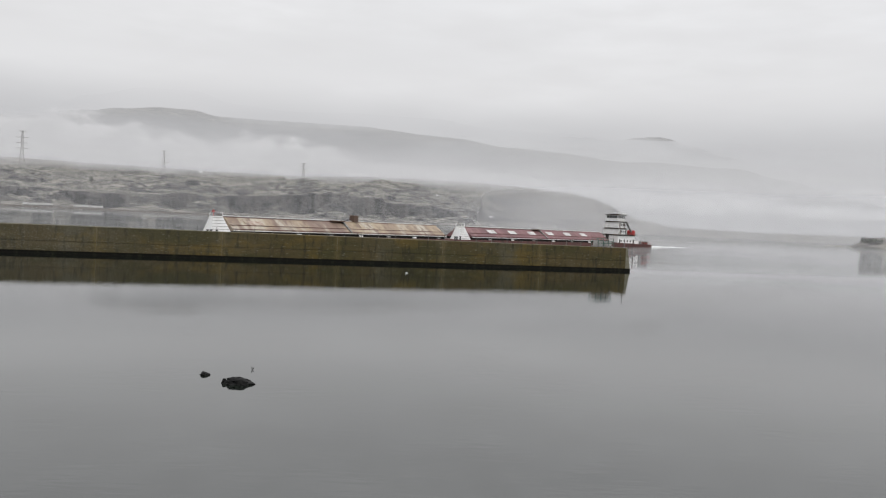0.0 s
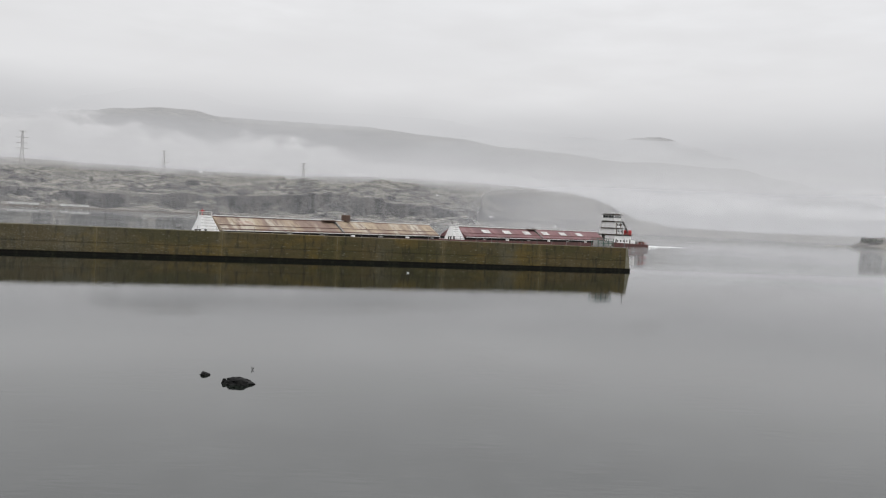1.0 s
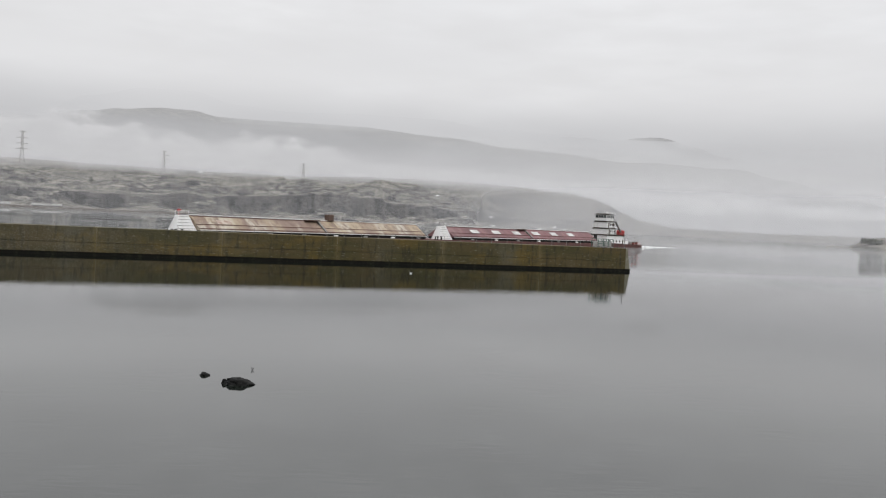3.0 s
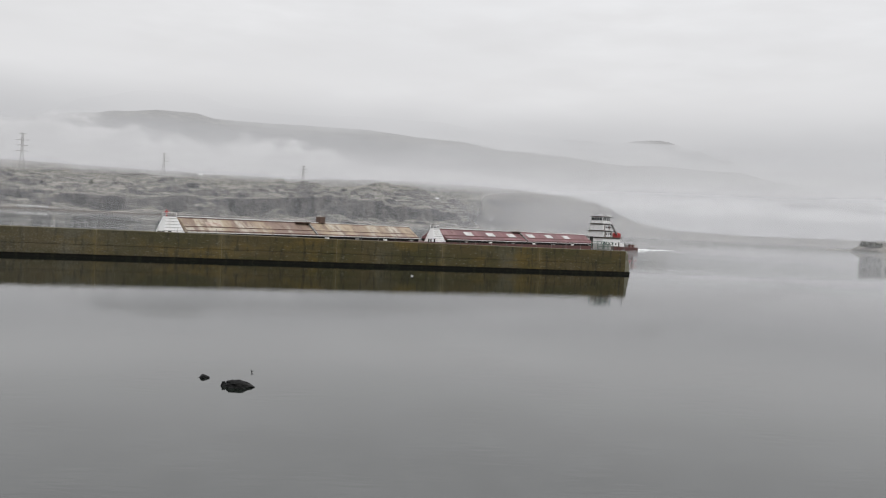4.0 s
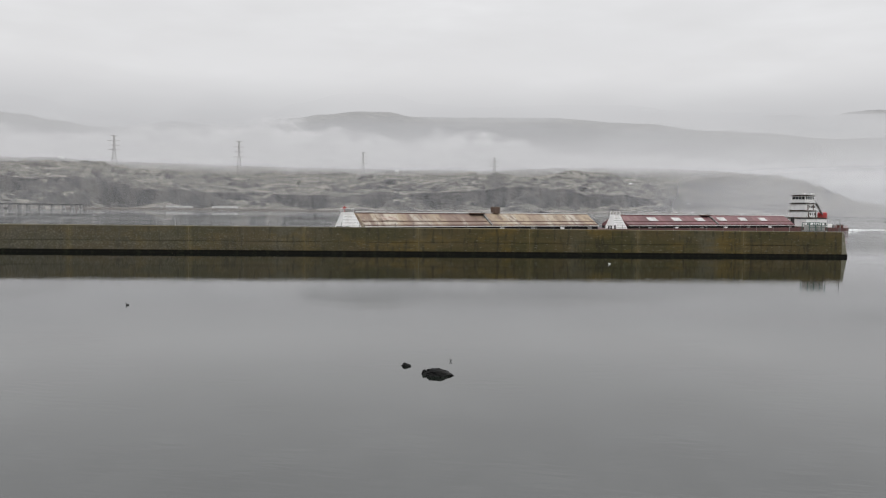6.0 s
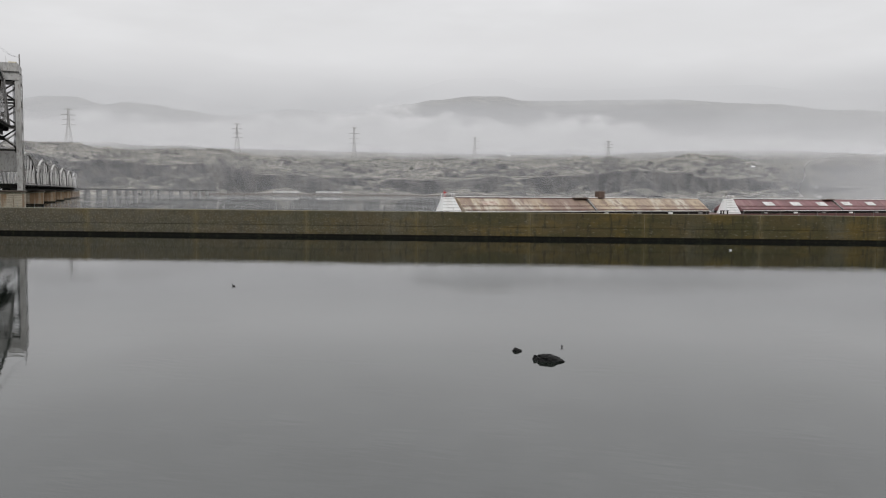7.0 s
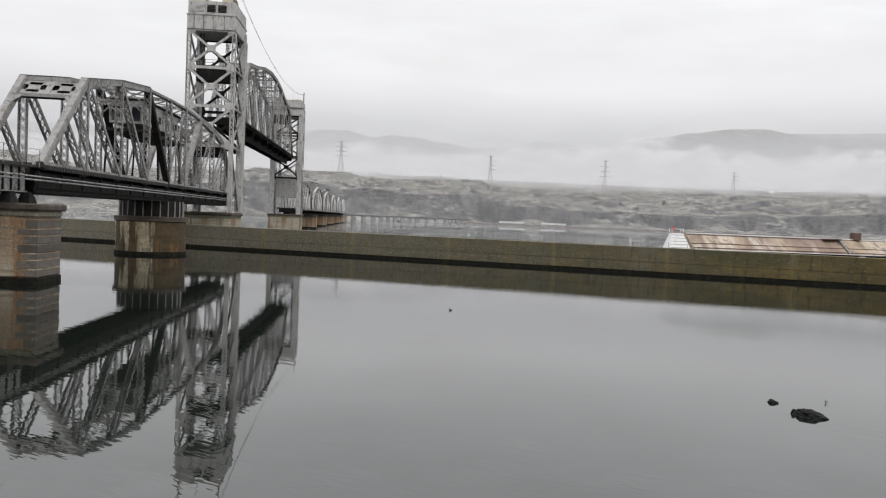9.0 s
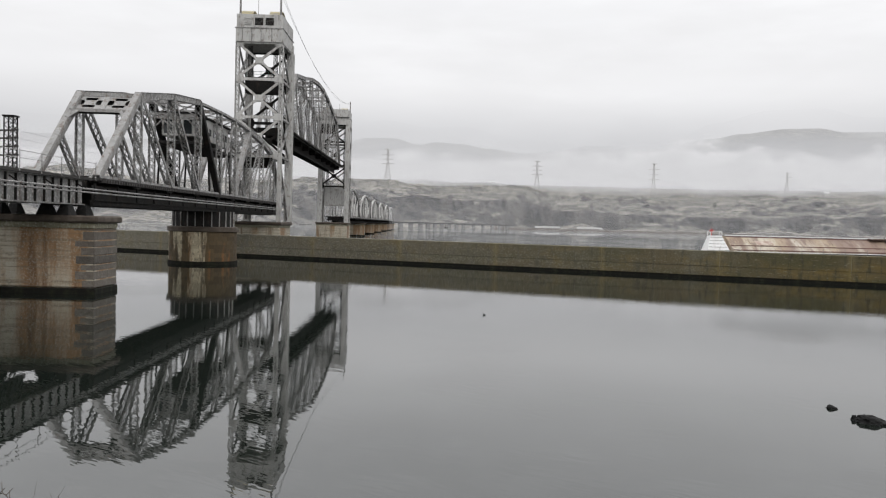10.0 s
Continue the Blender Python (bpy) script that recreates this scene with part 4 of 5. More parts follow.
def block_pier(station, width, depth, height, label, quoins, lateral=-30.3):
    root = thing("bridge_pier", on_bridge(station, lateral), label, "pier")
    bm = bmesh.new()
    box(bm, -width / 2, width / 2, -depth / 2, depth / 2, 0.45, height - 1.0, 0.12)
    part("shaft", bm, M_PIER, root)
    bm = bmesh.new()
    box(bm, -width / 2 - 0.1, width / 2 + 0.1, -depth / 2 - 0.1, depth / 2 + 0.1, -3, 0.45, 0.08)
    part("wet_footing", bm, M_WET, root)
    bm = bmesh.new()
    box(bm, -width / 2 - 0.05, width / 2 + 0.05, -depth / 2 - 0.05, depth / 2 + 0.05, height - 1.0, height - 0.55, 0.05)
    part("belt_course", bm, M_CONC2, root)
    bm = bmesh.new()
    box(bm, -width / 2 - 0.35, width / 2 + 0.35, -depth / 2 - 0.35, depth / 2 + 0.35, height - 0.55, height, 0.12)
    part("capstone", bm, M_CAP, root)
    if quoins:
        z, k = 0.5, 0
        while z < height - 1.05:
            h = 0.62 + 0.12 * math.sin(k * 2.3)
            h = min(h, height - 1.02 - z)
            a = (1.55 if k % 2 else 0.95) + 0.12 * math.sin(k * 3.7)
            bm = bmesh.new()
            box(bm, width / 2 - a, width / 2 + 0.03 + 0.02 * math.sin(k * 5), -depth / 2 - 0.02, depth / 2 + 0.02, z, z + h - 0.04, 0.05)
            part("quoin_stone", bm, M_STONE, root)
            z += h
            k += 1
    return root


block_pier(66.6, 11.6, 4.6, 6.1, "rust-streaked concrete pier with dark stone quoins", True, -31.3)
block_pier(152.4, 9.2, 11.6, 5.7, "wide pale concrete pier under the lift tower", False)
block_pier(275.1, 10.0, 12.0, 5.7, "distant pale concrete pier under the far lift tower", False)
far_pier = block_pier(354.5, 9.0, 4.0, 5.6, "distant concrete bridge pier in the river", False)
tagged(far_pier, group="far piers of the bridge")
for k in range(1, 6):
    copy_thing(far_pier, on_bridge(354.5 + 72 * k, LC + 0.2))

# the round pier
rp = thing("round_pier", on_bridge(112.3, -29.95), "round stained masonry pier with a dark stone cap", "pier")
bm = bmesh.new()
lathe(bm, ((4.38, 0.35), (4.38, 4.3)))
part("shaft", bm, M_MASON, rp)
bm = bmesh.new()
a0 = math.pi / 22
prof = [(r * math.cos(a), r * math.sin(a)) for r, a in ((4.15, -a0 * 0.98), (4.41, -a0 * 0.98), (4.45, 0), (4.41, a0 * 0.98), (4.15, a0 * 0.98))]
lo_r = [bm.verts.new((x, y, 0.02)) for x, y in prof]
hi_r = [bm.verts.new((x, y, 0.542)) for x, y in prof]
for i in range(5):
    bm.faces.new((lo_r[i], lo_r[(i + 1) % 5], hi_r[(i + 1) % 5], hi_r[i]))
bm.faces.new(lo_r[::-1])
bm.faces.new(hi_r)
stone = part("stone", bm, M_MASON, rp)
for course in range(7):
    for k in range(22):
        if course or k:
            ob = new("stone", stone.data)
            ob.parent = rp
            ob.matrix_basis = pose(0, 0, 0.42 + 0.55 * course, 0, 0, 360 / 22 * (k + 0.5 * (course % 2)) + 1.3 * math.sin(k * 3 + course))
stone.matrix_basis = pose(0, 0, 0.42)
bm = bmesh.new()
lathe(bm, ((4.56, -3), (4.56, 0.42)))
part("wet_footing", bm, M_WET, rp)
bm = bmesh.new()
lathe(bm, ((4.4, 4.27), (4.66, 4.37), (4.66, 4.9), (4.2, 5.0)))
part("capstone", bm, M_CAP, rp)
bm = bmesh.new()
lathe(bm, ((4.0, 5.0), (4.0, 7.0)))
drum = part("drum", bm, M_DARKSTEEL, rp)
for k in range(24):
    a = 2 * math.pi * k / 24
    bm = bmesh.new()
    c, s = math.cos(a), math.sin(a)
    beam(bm, (4.03 * c, 4.03 * s, 5.0), (4.03 * c, 4.03 * s, 7.0), 0.12, 0.12, (c, s, 0))
    part("drum_stiffener", bm, M_GREYSTEEL, drum)

# plate-girder approach
ap = thing("girder_span", on_bridge(0, LC), "dark riveted plate-girder approach span with a timber deck", "bridge")
for x in (-1.6, 1.6, 2.9):
    bm = bmesh.new()
    box(bm, x - 0.03, x + 0.03, 8, 67.6, 7.0, 9.0)
    box(bm, x - 0.25, x + 0.25, 8, 67.6, 6.95, 7.05)
    box(bm, x - 0.25, x + 0.25, 8, 67.6, 8.9, 8.98)
    part("plate_girder", bm, M_STEEL, ap)
for k in range(42):
    bm = bmesh.new()
    y = 9 + 1.4 * k
    box(bm, 2.93, 3.08, y - 0.05, y + 0.05, 7.05, 8.9)
    part("web_stiffener", bm, M_DARKSTEEL, ap)
bm = bmesh.new()
box(bm, -3.3, 3.4, 8, 68.4, 8.98, 9.2)
part("deck", bm, M_TIMBER, ap)


# ---- the tow: two covered barges pushed by a towboat ----
TOW_YAW = math.degrees(math.atan2(0.7536, 0.6574))
TOW_P0 = (-62.1, 176.9)


def tow_pose(station):
    """A pose on the tow's line at the clip's start: local x runs from bow to stern."""
    return pose(TOW_P0[0] + 0.6574 * station, TOW_P0[1] + 0.7536 * station, 0, 0, 0, TOW_YAW)


def barge(cover, cover_len, fore, aft, label, plates):
    root = thing("barge", pose(0, 0, 0), label, "barge", "barges of the tow")
    w = 6.4
    bm = bmesh.new()
    L0, L1 = -fore, cover_len + aft
    top = 1.3
    vs = []
    for y in (-w, w):
        vs.append([bm.verts.new((L0, y, top)), bm.verts.new((L0, y, 0.9)), bm.verts.new((L0 + 5, y, -0.9)), bm.verts.new((L1, y, -0.9)), bm.verts.new((L1, y, top))])
    bm.faces.new(vs[0])
    bm.faces.new(vs[1][::-1])
    for i in range(5):
        bm.faces.new((vs[0][i], vs[1][i], vs[1][(i + 1) % 5], vs[0][(i + 1) % 5]))
    part("hull", bm, M_HULL, root, "rusty barge hull")
    # coaming and pitched rolling covers
    bm = bmesh.new()
    box(bm, 0, cover_len, -5.0, 5.0, top, 2.0)
    part("coaming", bm, M_DARKSTEEL, root)
    half = cover_len / 2
    for k in range(2):
        n = 8
        for j in range(n):
            x0, x1 = k * half + half * j / n + 0.012, k * half + half * (j + 1) / n - 0.012
            bm = bmesh.new()
            up = 0.12 if k else 0.0
            ring = [(-5.2, 2.0), (-5.0, 2.4), (-0.9, 5.1 + up), (0.9, 5.1 + up), (5.0, 2.4), (5.2, 2.0)]
            a = [bm.verts.new((x0, y, z)) for y, z in ring]
            b = [bm.verts.new((x1, y, z)) for y, z in ring]
            for i in range(6):
                bm.faces.new((a[i], a[(i + 1) % 6], b[(i + 1) % 6], b[i]))
            bm.faces.new(a[::-1])
            bm.faces.new(b)
            for i in range(4):
                (y0, z0), (y1, z1) = ring[i], ring[i + 1]
                beam(bm, (x0 + 0.1, y0, z0 + 0.01), (x0 + 0.1, y1, z1 + 0.01), 0.05, 0.04)
            part("cover_panel", bm, cover, root)
    for y in (-5.3, 5.3):
        bm = bmesh.new()
        beam(bm, (0, y, 2.1), (cover_len, y, 2.1), 0.12, 0.14, (0, 0, 1))
        part("track_rail", bm, M_WHITE, root)
    bm = bmesh.new()
    beam(bm, (0, -0.95, 5.35), (cover_len, -0.95, 5.35), 0.1, 0.12, (0, 0, 1))
    part("ridge_rail", bm, M_WHITE, root)
    for f in (0.0, 0.32, 0.97):
        bm = bmesh.new()
        y, z = -5.0 + 4.1 * f, 2.4 + 2.7 * f
        beam(bm, (0, y - 0.03, z + 0.05), (cover_len, y - 0.03, z + 0.05), 0.16, 0.14, (0, 0, 1))
        part("cover_rail", bm, M_HULL, root)
    # white end house with sloping sides
    bm = bmesh.new()
    lo, hi = 1.3, 5.2
    a = [bm.verts.new(p) for p in ((-5.6, -4.9, lo), (-0.2, -4.9, lo), (-0.2, -1.2, lo), (-5.6, -1.2, lo))]
    b = [bm.verts.new(p) for p in ((-4.4, -3.5, hi), (-1.9, -3.5, hi), (-1.9, -2.3, hi), (-4.4, -2.3, hi))]
    for i in range(4):
        bm.faces.new((a[i], a[(i + 1) % 4], b[(i + 1) % 4], b[i]))
    bm.faces.new(a[::-1])
    bm.faces.new(b)
    part("end_house", bm, M_WHITE, root, "white ribbed end house")
    for k in range(6):
        bm = bmesh.new()
        f = (k + 0.5) / 6
        z = lo + (hi - lo) * f
        h = 4.9 + (3.5 - 4.9) * f
        beam(bm, (-5.6 + 1.2 * f, -h - 0.06, z), (-0.2 - 1.7 * f, -h - 0.06, z), 0.07, 0.1, (0, 1, 0))
        part("rib", bm, M_STEEL, root)
    bm = bmesh.new()
    for x in (-4.4, -1.9):
        for y in (-3.5, -2.3):
            rod(bm, (x, y, hi), (x, y, hi + 0.9), 0.04)
    for y in (-3.5, -2.3):
        beam(bm, (-4.4, y, hi + 0.9), (-1.9, y, hi + 0.9), 0.06, 0.06)
    part("house_rail", bm, M_WHITE, root)
    bm = bmesh.new()
    rod(bm, (-3.9, -2.9, hi), (-3.9, -2.9, hi + 1.5), 0.07)
    box(bm, -4.2, -3.6, -3.1, -2.7, hi + 0.8, hi + 1.2)
    part("signal_mast", bm, M_RED if cover is M_TAN else M_STEEL, root)
    bm = bmesh.new()
    rod(bm, (-2.3, -2.9, hi), (-2.3, -2.9, hi + 1.2), 0.05)
    part("staff", bm, M_STEEL, root)
    for k, x in enumerate((L0 + 0.5, L0 + 1.4, L0 + 2.9)):
        bm = bmesh.new()
        rod(bm, (x, -5.6, top), (x, -5.6, top + 0.75), 0.22, 0.2, 10)
        rod(bm, (x, -5.6, top + 0.75), (x, -5.6, top + 0.9), 0.34, 0.32, 10)
        part("bitt", bm, M_DARKSTEEL, root, "black mooring bitt" if k == 0 else "")
    # walkway stair at the break of the covers, hatch gear on top
    bm = bmesh.new()
    beam(bm, (half - 0.6, -5.3, 2.3), (half - 0.6, -0.9, 5.5), 0.5, 0.35)
    part("cover_stair", bm, M_STEEL, root)
    bm = bmesh.new()
    box(bm, half - 4.6, half - 0.4, -2.2, -0.9, 5.05, 5.35, 0.05)
    part("hatch_gear", bm, M_BROWN, root)
    # white patches on the covers
    for x0, x1, f0, f1 in plates:
        bm = bmesh.new()

        def roof(x, f):
            return (x, -5.0 + 4.1 * f, 2.4 + 2.7 * f + 0.07 + (0.12 if x > half else 0))
        q = [roof(x0, f0), roof(x1, f0), roof(x1, f1), roof(x0, f1)]
        lo_v = [bm.verts.new(p) for p in q]
        hi_v = [bm.verts.new((p[0], p[1] - 0.02, p[2] + 0.05)) for p in q]
        for i in range(4):
            bm.faces.new((lo_v[i], lo_v[(i + 1) % 4], hi_v[(i + 1) % 4], hi_v[i]))
        bm.faces.new(hi_v)
        bm.faces.new(lo_v[::-1])
        part("painted_letter_bar", bm, M_WAGON if cover is M_MAROON else M_PATCH, root)
    for k in range(7):
        bm = bmesh.new()
        x = 8 + k * (cover_len - 12) / 6
        box(bm, x - 0.6, x + 0.6, -6.2, -5.7, top, top + 0.45, 0.08)
        part("deck_box", bm, M_WHITE if k % 2 else M_STEEL, root)
    return root


barge_1 = barge(M_TAN, 73.4, 7.5, 2.5, "long barge with sun-bleached tan pitched covers", ((5.8, 9.6, 0.38, 0.66),))
bm = bmesh.new()
box(bm, 39.9, 41.6, -1.6, 0.2, 5.2, 6.9, 0.08)
part("stack_box", bm, M_BROWN, barge_1, "rusty brown box on the ridge")
barge_2 = barge(M_MAROON, 83.0, 9.0, 1.2, "long barge with faded maroon pitched covers", tuple((10.8 + 11.0 * k, 14.6 + 11.0 * k, 0.36, 0.72) for k in range(6)))


def towboat():
    root = thing("towboat", pose(0, 0, 0), "white river towboat with stacked decks and red stern gear", "boat")
    bm = bmesh.new()
    ring = [(0, -4.6), (0, 4.6), (31, 4.6), (35, 3.4), (35, -3.4), (31, -4.6)]
    a = [bm.verts.new((x, y * 0.95, -1.0)) for x, y in ring]
    b = [bm.verts.new((x, y, 1.7 if x < 20 else 1.0)) for x, y in ring]
    for i in range(6):
        bm.faces.new((a[i], a[(i + 1) % 6], b[(i + 1) % 6], b[i]))
    bm.faces.new(a[::-1])
    bm.faces.new(b)
    part("hull", bm, M_HULL, root, "dark red hull")
    decks = ((5.6, 19.0, 3.9, 1.0, 4.35), (6.6, 13.6, 3.4, 4.7, 6.9), (6.8, 12.6, 3.0, 7.25, 9.5), (7.0, 12.4, 2.6, 9.85, 12.3))
    for k, (x0, x1, w, z0, z1) in enumerate(decks):
        bm = bmesh.new()
        box(bm, x0, x1, -w, w, z0, z1, 0.12)
        deck = part("deckhouse" if k < 3 else "wheelhouse", bm, M_WHITE, root)
        bm = bmesh.new()
        box(bm, x0 - 0.3, x1 + 0.6, -w - 0.35, w + 0.35, z1, z1 + 0.15)
        part("deck_edge", bm, M_DARKSTEEL, root)
        # dark strip in the gap above each deck edge, coloured as its shade
        bm = bmesh.new()
        box(bm, x0 + 0.3, x1 - 0.3, -w + 0.25, w - 0.25, z1 + 0.15, z1 + 0.38)
        part("deck_shade_strip", bm, M_BROWN, root)
        for j in range(3):
            bm = bmesh.new()
            x = x0 + 0.9 + (x1 - x0 - 2.4) * j / 2
            if k < 3 and j != 1:
                box(bm, x, x + 0.75, -w - 0.03, -w + 0.02, z0 + 0.1, z0 + 1.95)
                part("door", bm, M_BROWN if k else M_DARKSTEEL, deck)
            else:
                rod(bm, (x, -w - 0.3, z0), (x, -w - 0.3, z1), 0.07, 0.07, 6)
                part("stanchion", bm, M_WHITE, root)
        if k == 3:
            for j in range(4):
                bm = bmesh.new()
                x = x0 + 0.25 + j * 1.28
                box(bm, x, x + 1.05, -w - 0.03, -w + 0.02, z0 + 1.2, z1 - 0.25)
                part("window", bm, M_GLASS, deck)
            for j in range(4):
                bm = bmesh.new()
                y = -w + 0.3 + j * 1.2
                box(bm, x0 - 0.03, x0 + 0.02, y, y + 1.0, z0 + 1.2, z1 - 0.25)
                part("window", bm, M_GLASS, deck)
        else:
            for j in range(3 if k else 5):
                bm = bmesh.new()
                x = x0 + 2.0 + j * (1.4 if k else 2.5)
                box(bm, x, x + 0.8, -w - 0.03, -w + 0.02, z0 + 0.9, z0 + 1.6)
                part("window", bm, M_GLASS, deck)
        bm = bmesh.new()
        for z in (0.5, 0.95):
            beam(bm, (x0 - 0.28, -w - 0.32, z1 + z), (x1 + 0.52, -w - 0.32, z1 + z), 0.05, 0.05, (0, 1, 0))
        for j in range(9):
            x = x0 - 0.28 + (x1 - x0 + 0.8) * j / 8
            beam(bm, (x, -w - 0.32, z1), (x, -w - 0.32, z1 + 0.95), 0.05, 0.05)
        part("handrail", bm, M_WHITE if k else M_TEAL, root)
    bm = bmesh.new()
    beam(bm, (12.9, -3.0, 10.0), (18.4, -3.3, 4.5), 0.3, 0.7, (0, 1, 0))
    part("stair", bm, M_STEEL, root)
    bm = bmesh.new()
    lathe(bm, ((1.5, 0), (1.7, 0.3), (1.7, 1.9), (1.3, 2.2)), 16)
    st = part("funnel", bm, M_RED, root, "red funnel casing")
    st.matrix_basis = pose(18.3, -2.4, 4.4)
    for x in (28.0, 30.5):
        bm = bmesh.new()
        lathe(bm, ((0.5, 0), (0.5, 0.9), (0.7, 1.0), (0.7, 1.2)), 12)
        ob = part("capstan", bm, M_BROWN, root)
        ob.matrix_basis = pose(x, -3.2, 1.0)
    for x, y in ((0.3, -2.2), (0.3, 2.2)):
        bm = bmesh.new()
        box(bm, x - 0.7, x + 0.2, y - 0.5, y + 0.5, -0.4, 4.8, 0.1)
        part("push_knee", bm, M_TIMBER, root)
    bm = bmesh.new()
    rod(bm, (9.5, 0, 12.4), (9.5, 0, 14.0), 0.08, 0.05)
    beam(bm, (9.5, -1.2, 13.3), (9.5, 1.2, 13.3), 0.12, 0.25)
    part("radar_mast", bm, M_WHITE, root)
    for x, y in ((7.4, -2.2), (8.6, -1.4), (11.6, -2.2)):
        bm = bmesh.new()
        rod(bm, (x, y, 12.4), (x, y, 13.0), 0.06, 0.06, 6)
        rod(bm, (x - 0.3, y, 13.1), (x + 0.25, y, 13.1), 0.28, 0.24, 10)
        part("searchlight", bm, M_WHITE, root)
    bm = bmesh.new()
    box(bm, 19.6, 23.5, -3.4, 0.5, 1.0, 2.5, 0.1)
    part("winch_house", bm, M_WHITE, root)
    bm = bmesh.new()
    box(bm, 24.5, 26.2, -3.6, -2.0, 1.0, 2.2, 0.1)
    part("deck_locker", bm, M_STEEL, root)
    bm = bmesh.new()
    rod(bm, (29.5, -2.8, 1.0), (29.5, -2.8, 4.2), 0.07)
    part("stern_staff", bm, M_STEEL, root)
    bm = bmesh.new()
    for z in (0.5, 1.0):
        beam(bm, (24.0, -4.4, 1.0 + z * 0.8), (34.0, -3.4, 1.0 + z * 0.8), 0.05, 0.05, (0, 1, 0))
    for j in range(8):
        x = 24.0 + 10.0 * j / 7
        beam(bm, (x, -4.4 + j / 7, 1.0), (x, -4.4 + j / 7, 1.8), 0.05, 0.05)
    part("bulwark_rail", bm, M_RED, root)
    return root


boat = towboat()
# churned wake
wake = thing("wake", pose(0, 0, 0), "white churned propeller wash behind the towboat", "wake")
rnd = random.Random(5)
bm = bmesh.new()
for k in range(150):
    f = rnd.random() ** 1.6
    x, y = 0.5 + 34 * f, rnd.uniform(-1, 1) * (2.6 + 2.2 * f)
    s, h = rnd.uniform(0.35, 0.9), (1 - f) ** 2.2 * rnd.uniform(0.1, 1.0) + 0.07
    ring = [bm.verts.new((x + s * 1.6 * math.cos(a), y + s * math.sin(a), 0.015)) for a in (0, 1.05, 2.1, 3.14, 4.2, 5.2)]
    tip = bm.verts.new((x, y, h))
    for i in range(6):
        bm.faces.new((ring[i], ring[(i + 1) % 6], tip))
part("foam", bm, M_FOAM, wake, smooth=True, kind="stuff")


# ---- on the bridge: house, conduits, poles, ropes ----
hut = thing("machinery_hut", on_bridge(103.0, LC, 0), "grey plated machinery hut between the truss tops", "hut")
bm = bmesh.new()
box(bm, -2.0, 2.0, 0, 17.5, 16.2, 19.0, 0.06)
cabin = part("cabin", bm, M_PALESTEEL, hut)
bm = bmesh.new()
box(bm, -2.4, 2.4, -1.6, 20.3, 15.1, 15.45)
part("platform", bm, M_DARKSTEEL, hut)
bm = bmesh.new()
box(bm, -2.3, 2.3, -0.2, 17.8, 19.0, 19.2)
part("roof", bm, M_DARKSTEEL, hut)
for k in range(8):
    bm = bmesh.new()
    box(bm, 2.0, 2.04, 0.6 + 2.15 * k, 1.6 + 2.15 * k, 17.0, 17.9)
    part("window", bm, M_GLASS, cabin)
for x in (-1.2, 1.2):
    bm = bmesh.new()
    box(bm, x - 0.5, x + 0.5, -0.04, 0.0, 16.5, 18.2)
    part("window", bm, M_GLASS, cabin)
for y in (0.2, 5.8, 11.6, 17.2):
    for sx in (-1, 1):
        bm = bmesh.new()
        beam(bm, (sx * 2.2, y, 15.7), (sx * 2.5, y, 9.2), 0.2, 0.2)
        part("support_post", bm, M_DARKSTEEL, hut)

conduit = thing("conduit", on_bridge(0, LE + 1.35), "pair of pale pipe conduits along the bridge side", "pipe")
for z in (8.22, 7.95):
    bm = bmesh.new()
    rod(bm, (0, 20, z), (0, 148, z - 0.05), 0.07, 0.07, 8)
    part("pipe", bm, M_STEEL, conduit)
for k in range(24):
    bm = bmesh.new()
    y = 24 + 5.3 * k
    beam(bm, (0, y, 7.9), (-1.2, y, 8.7), 0.08, 0.1, (0, 1, 0))
    part("bracket", bm, M_DARKSTEEL, conduit)

# coloured near-black to stand in for the shade below the deck
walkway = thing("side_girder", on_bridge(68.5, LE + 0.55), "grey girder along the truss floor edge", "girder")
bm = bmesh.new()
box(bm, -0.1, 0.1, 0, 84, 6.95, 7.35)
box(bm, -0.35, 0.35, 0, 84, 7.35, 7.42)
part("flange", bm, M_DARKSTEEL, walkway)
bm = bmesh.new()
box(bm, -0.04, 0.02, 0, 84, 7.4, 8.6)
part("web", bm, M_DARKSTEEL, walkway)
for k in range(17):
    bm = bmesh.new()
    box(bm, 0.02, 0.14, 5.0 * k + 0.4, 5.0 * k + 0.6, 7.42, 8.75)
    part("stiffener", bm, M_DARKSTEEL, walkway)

# bearings on the first pier
for x, y in ((LE, 68.4), (LW, 68.4), (LE + 0.1, 64.8), (LE - 1.4, 64.8), (LW + 0.6, 64.8)):
    bear = thing("bearing_shoe", on_bridge(y, x), "dark cast bearing shoe on the pier cap", "bearing", "bearing shoes on the pier")
    bm = bmesh.new()
    a = [bm.verts.new(p) for p in ((-0.5, -0.8, 6.1), (0.5, -0.8, 6.1), (0.5, 0.8, 6.1), (-0.5, 0.8, 6.1))]
    b = [bm.verts.new(p) for p in ((-0.3, -0.3, 6.98), (0.3, -0.3, 6.98), (0.3, 0.3, 6.98), (-0.3, 0.3, 6.98))]
    for i in range(4):
        bm.faces.new((a[i], a[(i + 1) % 4], b[(i + 1) % 4], b[i]))
    bm.faces.new(a[::-1])
    bm.faces.new(b)
    part("pedestal", bm, M_DARKSTEEL, bear)

# handrail of the approach
hr = thing("deck_railing", on_bridge(0, LE + 0.75), "thin pipe railing along the bridge deck", "railing")
for k in range(15):
    bm = bmesh.new()
    y = 24 + 3.2 * k
    rod(bm, (0, y, 9.0), (0, y, 10.5), 0.035, 0.035, 6)
    part("post", bm, M_STEEL, hr)
